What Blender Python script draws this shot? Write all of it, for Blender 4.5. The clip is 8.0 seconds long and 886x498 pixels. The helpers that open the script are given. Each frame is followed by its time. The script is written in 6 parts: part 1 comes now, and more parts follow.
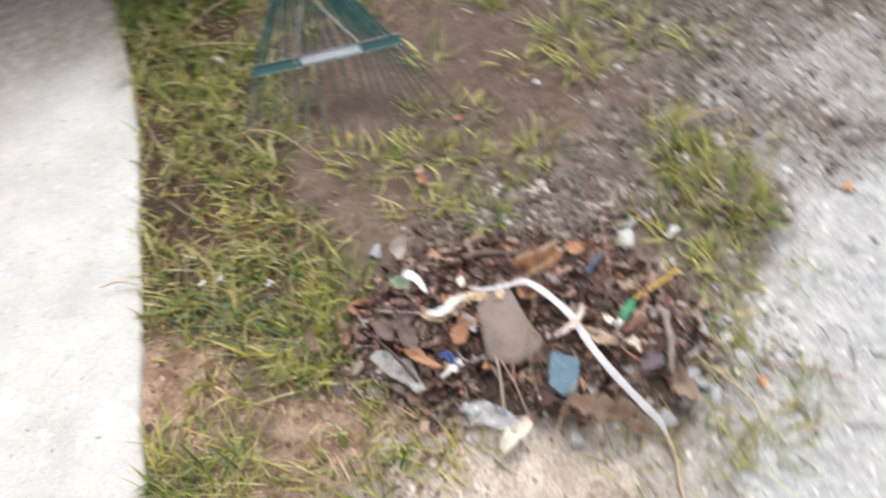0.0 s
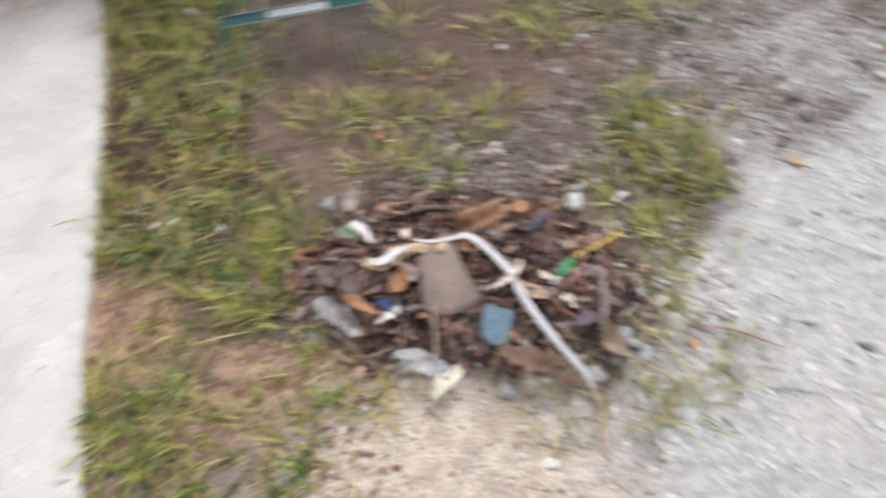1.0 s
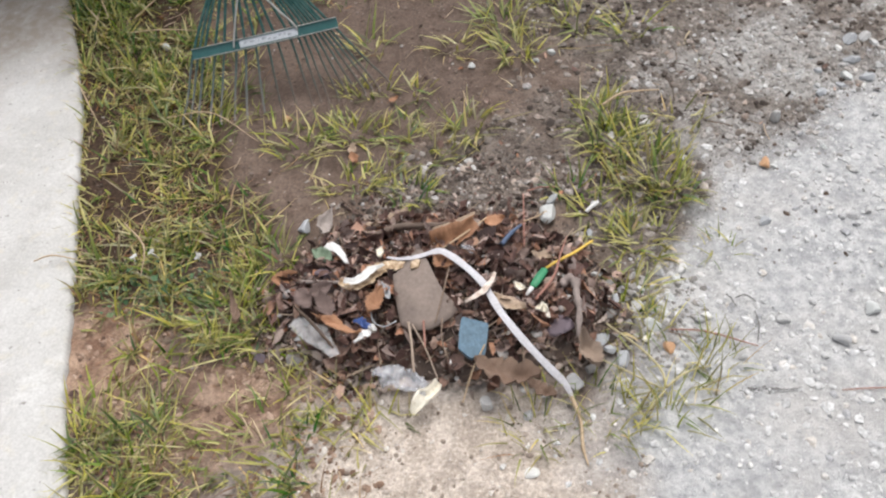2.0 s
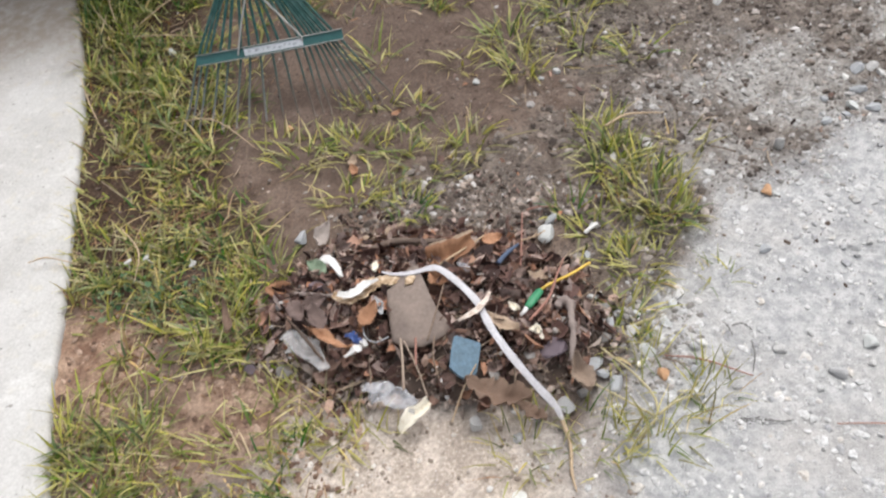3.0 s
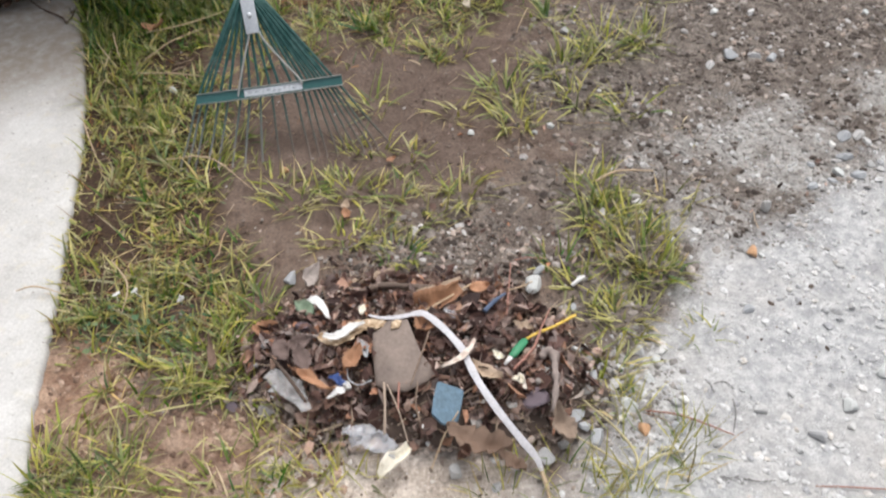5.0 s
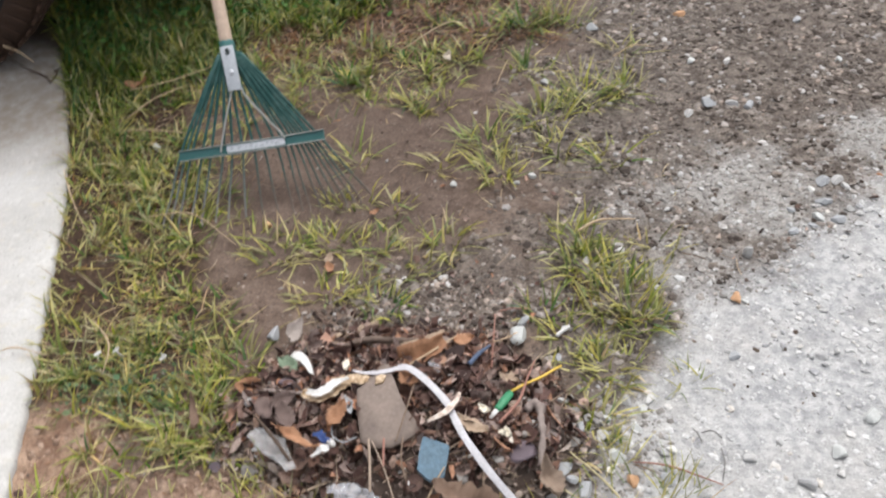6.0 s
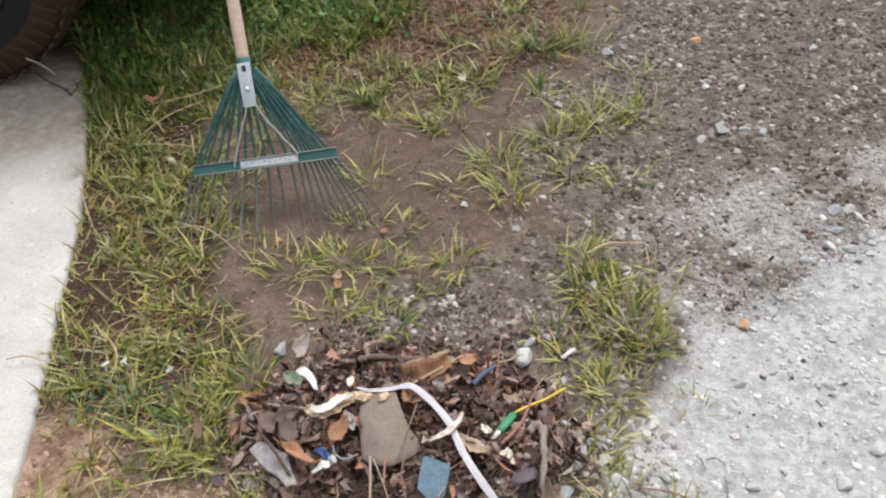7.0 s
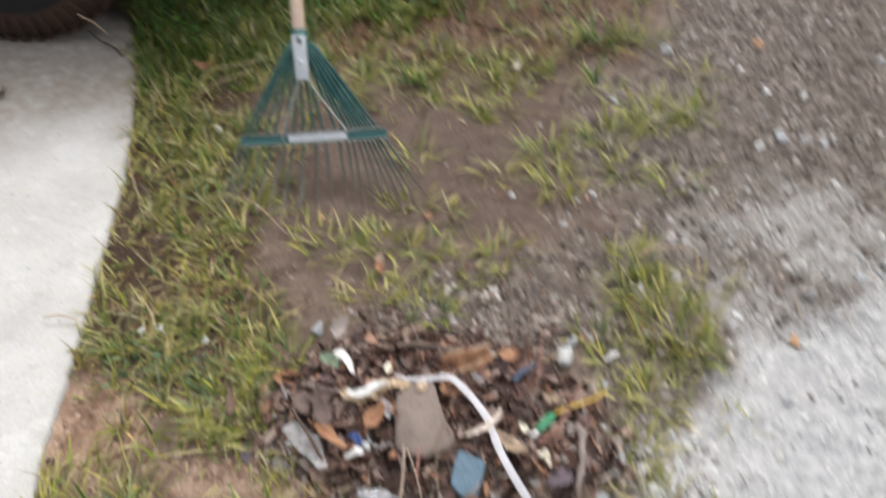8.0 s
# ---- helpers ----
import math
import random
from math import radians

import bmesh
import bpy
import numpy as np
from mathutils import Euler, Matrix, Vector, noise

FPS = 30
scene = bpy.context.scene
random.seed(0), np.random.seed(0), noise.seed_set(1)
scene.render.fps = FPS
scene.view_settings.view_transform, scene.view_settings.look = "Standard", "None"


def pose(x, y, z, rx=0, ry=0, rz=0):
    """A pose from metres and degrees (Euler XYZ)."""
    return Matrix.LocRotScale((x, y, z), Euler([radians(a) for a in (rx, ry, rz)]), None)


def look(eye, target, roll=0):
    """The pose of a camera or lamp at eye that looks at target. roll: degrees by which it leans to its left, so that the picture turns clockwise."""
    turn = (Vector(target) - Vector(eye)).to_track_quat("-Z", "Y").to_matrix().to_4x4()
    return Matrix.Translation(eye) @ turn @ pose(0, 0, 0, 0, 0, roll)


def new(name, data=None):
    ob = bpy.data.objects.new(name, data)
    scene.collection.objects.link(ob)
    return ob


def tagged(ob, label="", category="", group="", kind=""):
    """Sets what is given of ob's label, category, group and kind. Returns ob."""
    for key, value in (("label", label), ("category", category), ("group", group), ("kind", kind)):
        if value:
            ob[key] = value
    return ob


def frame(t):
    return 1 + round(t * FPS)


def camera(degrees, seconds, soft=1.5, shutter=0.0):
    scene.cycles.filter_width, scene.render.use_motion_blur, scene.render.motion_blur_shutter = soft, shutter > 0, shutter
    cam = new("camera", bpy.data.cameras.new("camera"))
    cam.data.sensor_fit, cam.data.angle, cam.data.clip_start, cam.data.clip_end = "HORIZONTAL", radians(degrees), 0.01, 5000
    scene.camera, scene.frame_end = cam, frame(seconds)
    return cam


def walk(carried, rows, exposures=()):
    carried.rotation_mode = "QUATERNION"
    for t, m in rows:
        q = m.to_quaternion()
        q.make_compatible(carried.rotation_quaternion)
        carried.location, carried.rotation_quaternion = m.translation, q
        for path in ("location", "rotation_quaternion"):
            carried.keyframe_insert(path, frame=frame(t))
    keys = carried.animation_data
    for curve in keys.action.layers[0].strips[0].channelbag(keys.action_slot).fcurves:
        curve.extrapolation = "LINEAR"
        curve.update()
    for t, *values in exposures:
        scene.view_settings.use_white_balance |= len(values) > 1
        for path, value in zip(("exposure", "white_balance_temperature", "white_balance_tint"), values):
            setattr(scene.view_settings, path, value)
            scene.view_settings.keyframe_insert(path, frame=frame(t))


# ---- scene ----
cam = camera(53.9, 8.0, soft=2.2, shutter=1.0)
PATH = [
    (0, (0.063, 0.049, 1.342), (-0.014, 1.319, -0.201), -10.1),
    (0.1, (0.071, 0.038, 1.339), (0.012, 1.305, -0.222), -10.7),
    (0.3, (0.085, 0.02, 1.333), (0.0633, 1.2785, -0.2551), -9.26),
    (0.4, (0.093, 0.011, 1.33), (0.0629, 1.2652, -0.2333), -9.52),
    (0.4667, (0.098, 0.005, 1.328), (0.062, 1.256, -0.234), -9.42),
    (0.5, (0.1, 0.002, 1.327), (0.051, 1.252, -0.234), -9.4),
    (0.5333, (0.104, 0.001, 1.326), (0.04, 1.25, -0.236), -9.5),
    (0.6, (0.112, -0.002, 1.324), (0.036, 1.2468, -0.2415), -9.79),
    (0.8, (0.135, -0.011, 1.319), (0.0587, 1.2364, -0.2554), -7.6),
    (0.9, (0.147, -0.015, 1.316), (0.0681, 1.2312, -0.2461), -7.75),
    (0.9667, (0.155, -0.018, 1.314), (0.06, 1.228, -0.249), -7.65),
    (1, (0.159, -0.019, 1.313), (0.076, 1.226, -0.25), -7.6),
    (1.0333, (0.162, -0.021, 1.312), (0.096, 1.225, -0.252), -7.55),
    (1.1, (0.168, -0.024, 1.311), (0.0926, 1.2232, -0.2566), -7.44),
    (1.2, (0.176, -0.028, 1.309), (0.1034, 1.2204, -0.2727), -7.51),
    (1.4, (0.193, -0.037, 1.305), (0.1065, 1.2148, -0.2731), -9.06),
    (1.4667, (0.199, -0.04, 1.304), (0.103, 1.213, -0.26), -9.9),
    (1.5, (0.202, -0.042, 1.303), (0.11, 1.212, -0.253), -10.3),
    (1.5333, (0.202, -0.043, 1.304), (0.117, 1.215, -0.247), -10.4),
    (1.6, (0.201, -0.044, 1.306), (0.1142, 1.2225, -0.2376), -10.54),
    (1.7, (0.199, -0.045, 1.309), (0.121, 1.233, -0.227), -10.6),
    (2.8, (0.216, -0.031, 1.304), (0.1312, 1.2745, -0.2187), -8.25),
    (3, (0.219, -0.029, 1.303), (0.137, 1.282, -0.205), -8.1),
    (3.5, (0.227, -0.039, 1.308), (0.164, 1.307, -0.17), -7.3),
    (4, (0.226, -0.046, 1.303), (0.179, 1.32, -0.157), -5.7),
    (5.3, (0.222, -0.042, 1.312), (0.1754, 1.3876, -0.1093), -4.16),
    (5.5, (0.221, -0.041, 1.313), (0.195, 1.398, -0.076), -3.8),
    (6, (0.236, -0.034, 1.315), (0.214, 1.434, -0.043), -4.7),
    (6.2, (0.246, -0.036, 1.314), (0.2215, 1.4388, -0.0254), -5.64),
    (6.5, (0.26, -0.039, 1.313), (0.237, 1.446, -0.027), -5.2),
    (6.8, (0.256, -0.04, 1.315), (0.2063, 1.4544, -0.0076), -5.05),
    (7, (0.254, -0.04, 1.317), (0.196, 1.46, -0.004), -4.2),
    (7.2, (0.252, -0.034, 1.315), (0.1906, 1.4576, -0.0046), -4.39),
    (7.4, (0.249, -0.029, 1.312), (0.1577, 1.4552, -0.0105), -4.04),
    (7.5, (0.248, -0.026, 1.311), (0.144, 1.454, -0.031), -3.7),
    (7.7, (0.234, -0.019, 1.306), (0.1194, 1.458, -0.0837), -2.92),
    (7.9, (0.22, -0.012, 1.302), (0.115, 1.462, -0.08), -2.0),
    (8, (0.21, -0.007, 1.299), (0.094, 1.469, -0.046), -1.4),
]
EXPOSURES = ((0.0, 0.28), (0.4, 0.07), (1.5, 0.05), (3.5, 0.07), (6.0, 0.12), (8.0, 0.07))
walk(cam, [(t, look(eye, target, roll)) for t, eye, target, roll in PATH], EXPOSURES)

# ---- light ----
world = bpy.data.worlds.new("overcast_sky")
scene.world = world
world.use_nodes = True
wn = world.node_tree.nodes
sky = wn.new("ShaderNodeTexSky")
sky.sky_type = "NISHITA"
sky.sun_disc = False
sky.sun_elevation, sky.sun_rotation = radians(70), radians(28)
sky.dust_density = 4.0
sky.air_density = 1.0
haze = wn.new("ShaderNodeHueSaturation")
haze.inputs["Saturation"].default_value = 0.25
world.node_tree.links.new(sky.outputs[0], haze.inputs["Color"])
world.node_tree.links.new(haze.outputs[0], wn["Background"].inputs[0])
wn["Background"].inputs[1].default_value = 0.21
sun_data = bpy.data.lights.new("sun", "SUN")
sun_data.energy, sun_data.angle, sun_data.color = 1.5, radians(40), (1.0, 0.985, 0.96)
sun = new("sun", sun_data)
sun.matrix_world = look((0.8, 1.5, 4.6), (0, 0, 0))

# ---- materials ----


def shader(name, rough=0.8, metal=0.0, spec=0.3):
    """A node material: its tree, its Principled node, and a helper that adds nodes."""
    m = bpy.data.materials.new(name)
    m.use_nodes = True
    t = m.node_tree
    b = t.nodes["Principled BSDF"]
    b.inputs["Roughness"].default_value = rough
    b.inputs["Metallic"].default_value = metal
    b.inputs["Specular IOR Level"].default_value = spec
    return m, t, b


def noise_node(t, scale, detail=4.0, rough=0.6, coord="Object"):
    c = t.nodes.new("ShaderNodeTexCoord")
    n = t.nodes.new("ShaderNodeTexNoise")
    n.inputs["Scale"].default_value = scale
    n.inputs["Detail"].default_value = detail
    n.inputs["Roughness"].default_value = rough
    t.links.new(c.outputs[coord], n.inputs["Vector"])
    return n.outputs["Fac"]


def ramp(t, fac, *stops):
    r = t.nodes.new("ShaderNodeValToRGB")
    e = r.color_ramp.elements
    while len(e) < len(stops):
        e.new(0.5)
    for el, (at, col) in zip(e, stops):
        el.position = at
        el.color = (*col, 1) if len(col) == 3 else col
    t.links.new(fac, r.inputs[0])
    return r.outputs[0]


def mix(t, fac, a, b, kind="MIX"):
    m = t.nodes.new("ShaderNodeMix")
    m.data_type, m.blend_type = "RGBA", kind
    for sock, v in ((m.inputs[0], fac), (m.inputs[6], a), (m.inputs[7], b)):
        if isinstance(v, bpy.types.NodeSocket):
            t.links.new(v, sock)
        elif isinstance(v, tuple):
            sock.default_value = (*v, 1)
        else:
            sock.default_value = v
    return m.outputs[2]


def math_node(t, op, a, b=0.0):
    m = t.nodes.new("ShaderNodeMath")
    m.operation = op
    m.use_clamp = op == "MULTIPLY_ADD"
    for sock, v in zip(m.inputs, (a, b)):
        if isinstance(v, bpy.types.NodeSocket):
            t.links.new(v, sock)
        else:
            sock.default_value = v
    return m.outputs[0]


def bump(t, b, height, strength, distance):
    n = t.nodes.new("ShaderNodeBump")
    n.inputs["Strength"].default_value = strength
    n.inputs["Distance"].default_value = distance
    t.links.new(height, n.inputs["Height"])
    t.links.new(n.outputs[0], b.inputs["Normal"])


def attr(t, name):
    a = t.nodes.new("ShaderNodeAttribute")
    a.attribute_name = name
    return a.outputs["Fac"]


def island(t):
    return t.nodes.new("ShaderNodeNewGeometry").outputs["Random Per Island"]


def object_random(t):
    return t.nodes.new("ShaderNodeObjectInfo").outputs["Random"]


def worn(name, a, b, scale=30.0, rough=0.8, metal=0.0, fine=250.0, bumps=0.3, spec=0.3, spread=0.0, grain=0.35):
    """A plain worn surface: two colours mixed by coarse and fine noise, with relief; spread varies it from object to object."""
    m, t, p = shader(name, rough, metal, spec)
    big = noise_node(t, scale, 5)
    small = noise_node(t, fine, 3)
    col = mix(t, big, a, b)
    col = mix(t, grain, col, ramp(t, small, (0.3, (0.35, 0.35, 0.35)), (0.7, (0.72, 0.72, 0.72))), "OVERLAY")
    if spread:
        v = math_node(t, "MULTIPLY_ADD", object_random(t), spread)
        v.node.inputs[2].default_value = 1.0 - spread
        g = t.nodes.new("ShaderNodeHueSaturation")
        t.links.new(v, g.inputs["Value"])
        t.links.new(col, g.inputs["Color"])
        col = g.outputs[0]
    t.links.new(col, p.inputs["Base Color"])
    r = ramp(t, big, (0.25, (rough * 0.75,) * 3), (0.75, (min(1, rough * 1.15),) * 3))
    t.links.new(r, p.inputs["Roughness"])
    if bumps:
        bump(t, p, mix(t, 0.5, small, big), bumps, 0.002)
    return m


def ground_material():
    m, t, p = shader("soil_sand_and_gravel", 0.95, 0, 0.15)
    n1, n2, n3, n4 = (noise_node(t, s, d) for s, d in ((4, 5), (22, 6), (140, 4), (420, 2)))
    soil = mix(t, ramp(t, n1, (0.35, (0, 0, 0)), (0.65, (1, 1, 1))), (0.1, 0.069, 0.054), (0.152, 0.11, 0.088))
    soil = mix(t, ramp(t, n2, (0.4, (0, 0, 0)), (0.75, (1, 1, 1))), soil, (0.2, 0.149, 0.12))
    red = mix(t, ramp(t, n2, (0.36, (0, 0, 0)), (0.66, (1, 1, 1))), (0.178, 0.106, 0.073), (0.41, 0.288, 0.21))
    sand = mix(t, ramp(t, n2, (0.35, (0, 0, 0)), (0.65, (1, 1, 1))), (0.39, 0.324, 0.268), (0.56, 0.488, 0.428))
    n5 = noise_node(t, 11, 7, 0.7)
    sand = mix(t, ramp(t, n5, (0.4, (0.6, 0.6, 0.6)), (0.52, (0, 0, 0))), sand, (0.36, 0.305, 0.262))
    sand = mix(t, ramp(t, n3, (0.6, (0, 0, 0)), (0.72, (0.55, 0.55, 0.55))), sand, (0.6, 0.555, 0.51))
    mottle = noise_node(t, 48, 3, 0.55)
    light = mix(t, ramp(t, mottle, (0.38, (0, 0, 0)), (0.6, (1, 1, 1))), (0.32, 0.321, 0.325), (0.475, 0.472, 0.468))
    light = mix(t, ramp(t, n5, (0.34, (0.75, 0.75, 0.75)), (0.5, (0, 0, 0))), light, (0.26, 0.262, 0.268))
    light = mix(t, ramp(t, n2, (0.54, (0, 0, 0)), (0.7, (0.65, 0.65, 0.65))), light, (0.53, 0.528, 0.523))
    light = mix(t, ramp(t, noise_node(t, 2.6, 5, 0.65), (0.45, (0, 0, 0)), (0.62, (0.55, 0.55, 0.55))), light, mix(t, n2, (0.39, 0.368, 0.345), (0.49, 0.468, 0.445)))
    dark = mix(t, ramp(t, n2, (0.3, (0, 0, 0)), (0.7, (1, 1, 1))), (0.06, 0.047, 0.039), (0.235, 0.2, 0.175))
    dark = mix(t, attr(t, "dust"), dark, mix(t, n2, (0.29, 0.28, 0.265), (0.44, 0.43, 0.415)))
    # soil goes dark brown by one mask and darkest brown by a second
    soil = mix(t, attr(t, "deep_brown"), soil, mix(t, n2, mix(t, attr(t, "umber"), (0.06, 0.042, 0.035), (0.024, 0.015, 0.011)), mix(t, attr(t, "umber"), (0.13, 0.096, 0.08), (0.075, 0.047, 0.034))))
    col = mix(t, attr(t, "dark"), soil, dark)
    col = mix(t, attr(t, "red"), col, red)
    col = mix(t, attr(t, "sand"), col, sand)
    col = mix(t, attr(t, "light"), col, light)
    # brown thatch, its near-black end painting in the shade between grass blades
    col = mix(t, attr(t, "thatch_shade"), col, mix(t, n3, (0.018, 0.012, 0.009), (0.105, 0.068, 0.047)))
    col = mix(t, attr(t, "humus"), col, (0.06, 0.043, 0.032))
    grain = ramp(t, n3, (0.3, (0.22, 0.22, 0.22)), (0.5, (0.5, 0.5, 0.5)), (0.72, (0.8, 0.79, 0.77)))
    fine = math_node(t, "SUBTRACT", 1.0, math_node(t, "MULTIPLY", attr(t, "light"), 0.6))
    col = mix(t, math_node(t, "MULTIPLY", fine, 0.55), col, grain, "OVERLAY")
    col = mix(t, math_node(t, "MULTIPLY", fine, 0.34), col, ramp(t, n4, (0.3, (0.3, 0.3, 0.3)), (0.7, (0.72, 0.72, 0.72))), "OVERLAY")
    t.links.new(col, p.inputs["Base Color"])
    bump(t, p, mix(t, 0.5, mix(t, 0.5, n5, n2), mix(t, 0.5, n3, n4)), 0.85, 0.012)
    return m


def blade_material(name="grass_blade", single=False):
    """Grass: 'tone' runs from deep green through yellow green to straw, and every blade differs a little."""
    m, t, p = shader(name, 0.4, 0, 0.5)
    r = object_random(t) if single else island(t)
    v = math_node(t, "ADD", attr(t, "tone"), math_node(t, "MULTIPLY", math_node(t, "SUBTRACT", r, 0.5), 0.5))
    col = ramp(t, v, (0.0, (0.022, 0.085, 0.014)), (0.25, (0.125, 0.172, 0.042)), (0.5, (0.305, 0.285, 0.105)),
               (0.72, (0.39, 0.355, 0.155)), (0.86, (0.44, 0.335, 0.21)), (1.0, (0.19, 0.108, 0.066)))
    streak = noise_node(t, 90, 2)
    col = mix(t, 0.5, col, ramp(t, streak, (0.3, (0.36, 0.36, 0.34)), (0.7, (0.66, 0.66, 0.6))), "OVERLAY")
    shade = t.nodes.new("ShaderNodeHueSaturation")
    value = math_node(t, "MULTIPLY_ADD", math_node(t, "FRACT", math_node(t, "MULTIPLY", r, 17.3)), 1.05)
    value.node.use_clamp = False
    value.node.inputs[2].default_value = 0.57
    sat = math_node(t, "MULTIPLY_ADD", math_node(t, "FRACT", math_node(t, "MULTIPLY", r, 41.7)), 0.5)
    sat.node.use_clamp = False
    sat.node.inputs[2].default_value = 0.82
    t.links.new(value, shade.inputs["Value"])
    t.links.new(sat, shade.inputs["Saturation"])
    t.links.new(col, shade.inputs["Color"])
    col = shade.outputs[0]
    t.links.new(col, p.inputs["Base Color"])
    tr = t.nodes.new("ShaderNodeBsdfTranslucent")
    t.links.new(col, tr.inputs[0])
    mx = t.nodes.new("ShaderNodeMixShader")
    mx.inputs[0].default_value = 0.28
    t.links.new(p.outputs[0], mx.inputs[1])
    t.links.new(tr.outputs[0], mx.inputs[2])
    t.links.new(mx.outputs[0], t.nodes["Material Output"].inputs[0])
    return m


def pieces_material(name, rough, per_object, *stops, drift=0.0):
    """Many small pieces whose colour is drawn at random along a ramp."""
    m, t, p = shader(name, rough, 0, 0.25)
    col = ramp(t, object_random(t) if per_object else island(t), *stops)
    n = noise_node(t, 160, 4)
    if drift:
        col = mix(t, drift, col, ramp(t, noise_node(t, 15, 5, 0.7), (0.36, (0.14, 0.13, 0.125)), (0.64, (0.84, 0.84, 0.83))), "OVERLAY")
    col = mix(t, 0.7, col, ramp(t, n, (0.3, (0.28, 0.27, 0.26)), (0.7, (0.72, 0.72, 0.72))), "OVERLAY")
    t.links.new(col, p.inputs["Base Color"])
    bump(t, p, noise_node(t, 500, 3), 0.4, 0.0015)
    return m


def clear_film(name, tint, rough=0.25, alpha=0.55):
    m, t, p = shader(name, rough, 0, 0.6)
    n = noise_node(t, 60, 3)
    t.links.new(ramp(t, n, (0.35, tuple(0.72 * c for c in tint)), (0.65, tint)), p.inputs["Base Color"])
    p.inputs["Alpha"].default_value = alpha
    bump(t, p, noise_node(t, 120, 3), 0.6, 0.003)
    return m


def husk_material(name, *stops):
    """Dry husk or bark in sharp-edged patches."""
    m, t, p = shader(name, 0.55, 0, 0.3)
    n = noise_node(t, 70, 6, 0.7)
    col = ramp(t, n, *stops)
    col = mix(t, 0.5, col, ramp(t, noise_node(t, 400, 3), (0.3, (0.34, 0.33, 0.32)), (0.7, (0.68, 0.68, 0.66))), "OVERLAY")
    t.links.new(col, p.inputs["Base Color"])
    bump(t, p, n, 0.8, 0.004)
    return m


GROUND = ground_material()
BLADE = blade_material()
TUFT_BLADE = blade_material("tuft_blade", True)
LIGHT_STOPS = ((0.0, (0.31, 0.31, 0.32)), (0.15, (0.4, 0.399, 0.4)), (0.5, (0.48, 0.478, 0.475)), (0.88, (0.56, 0.558, 0.556)), (0.94, (0.48, 0.445, 0.405)), (1.0, (0.66, 0.655, 0.65)))
DARK_STOPS = ((0.0, (0.055, 0.043, 0.037)), (0.2, (0.1, 0.081, 0.07)), (0.5, (0.172, 0.147, 0.13)), (0.75, (0.235, 0.21, 0.192)), (0.84, (0.29, 0.232, 0.195)), (0.95, (0.33, 0.312, 0.3)), (1.0, (0.47, 0.46, 0.455)))
PALE_STONE = pieces_material("pale_crushed_stone", 0.85, False, *LIGHT_STOPS)
DARK_STONE = pieces_material("dusty_brown_gravel", 0.9, False, *DARK_STOPS, drift=0.65)
GRIT = pieces_material("brown_grey_grit", 0.95, False, (0.0, (0.09, 0.074, 0.064)), (0.5, (0.165, 0.143, 0.126)), (1.0, (0.25, 0.228, 0.21)), drift=0.65)
DUSTY_STONE = pieces_material("dusty_grey_gravel", 0.9, False, (0.0, (0.19, 0.175, 0.163)), (0.4, (0.29, 0.278, 0.266)), (0.7, (0.34, 0.31, 0.286)), (0.85, (0.38, 0.372, 0.365)), (1.0, (0.5, 0.495, 0.49)))
LOOSE_STONE = pieces_material("loose_grey_stone", 0.8, True, (0.0, (0.37, 0.37, 0.375)), (0.4, (0.46, 0.453, 0.445)), (0.7, (0.53, 0.522, 0.512)), (1.0, (0.7, 0.69, 0.66)))
PEBBLE = pieces_material("brown_grey_pebble", 0.85, True, (0.0, (0.18, 0.16, 0.145)), (0.45, (0.23, 0.212, 0.195)), (0.8, (0.34, 0.325, 0.312)), (1.0, (0.5, 0.49, 0.48)))
LITTER = pieces_material("rotting_leaf", 0.75, False, (0.0, (0.035, 0.022, 0.02)), (0.2, (0.088, 0.05, 0.043)), (0.4, (0.15, 0.085, 0.07)), (0.53, (0.22, 0.145, 0.122)), (0.61, (0.24, 0.195, 0.182)), (0.69, (0.29, 0.21, 0.182)), (0.83, (0.42, 0.325, 0.285)), (0.9, (0.37, 0.175, 0.1)), (0.94, (0.37, 0.21, 0.14)), (1.0, (0.5, 0.43, 0.39)))
CLOD = pieces_material("dark_soil_clod", 0.95, False, (0.0, (0.06, 0.047, 0.04)), (0.6, (0.1, 0.08, 0.068)), (1.0, (0.16, 0.132, 0.113)))
CLAY_CRUMB = pieces_material("red_clay_crumb", 0.95, False, (0.0, (0.11, 0.069, 0.051)), (0.5, (0.235, 0.155, 0.113)), (1.0, (0.4, 0.295, 0.228)))
SOIL_CRUMB = pieces_material("soil_crumb", 0.95, False, (0.0, (0.055, 0.04, 0.032)), (0.45, (0.125, 0.092, 0.075)), (0.85, (0.215, 0.17, 0.143)), (0.94, (0.3, 0.27, 0.245)), (1.0, (0.45, 0.43, 0.41)))
SAND_CRUMB = pieces_material("sandy_crumb", 0.95, False, (0.0, (0.17, 0.13, 0.105)), (0.4, (0.33, 0.275, 0.232)), (0.8, (0.48, 0.425, 0.38)), (1.0, (0.62, 0.59, 0.55)))
TWIG = pieces_material("dead_twig", 0.8, False, (0.0, (0.06, 0.04, 0.03)), (0.5, (0.19, 0.137, 0.104)), (1.0, (0.42, 0.33, 0.245)))
DEAD_LEAF = pieces_material("dry_leaf", 0.7, True, (0.0, (0.09, 0.05, 0.04)), (0.4, (0.165, 0.09, 0.066)), (0.7, (0.27, 0.16, 0.12)), (1.0, (0.39, 0.275, 0.225)))


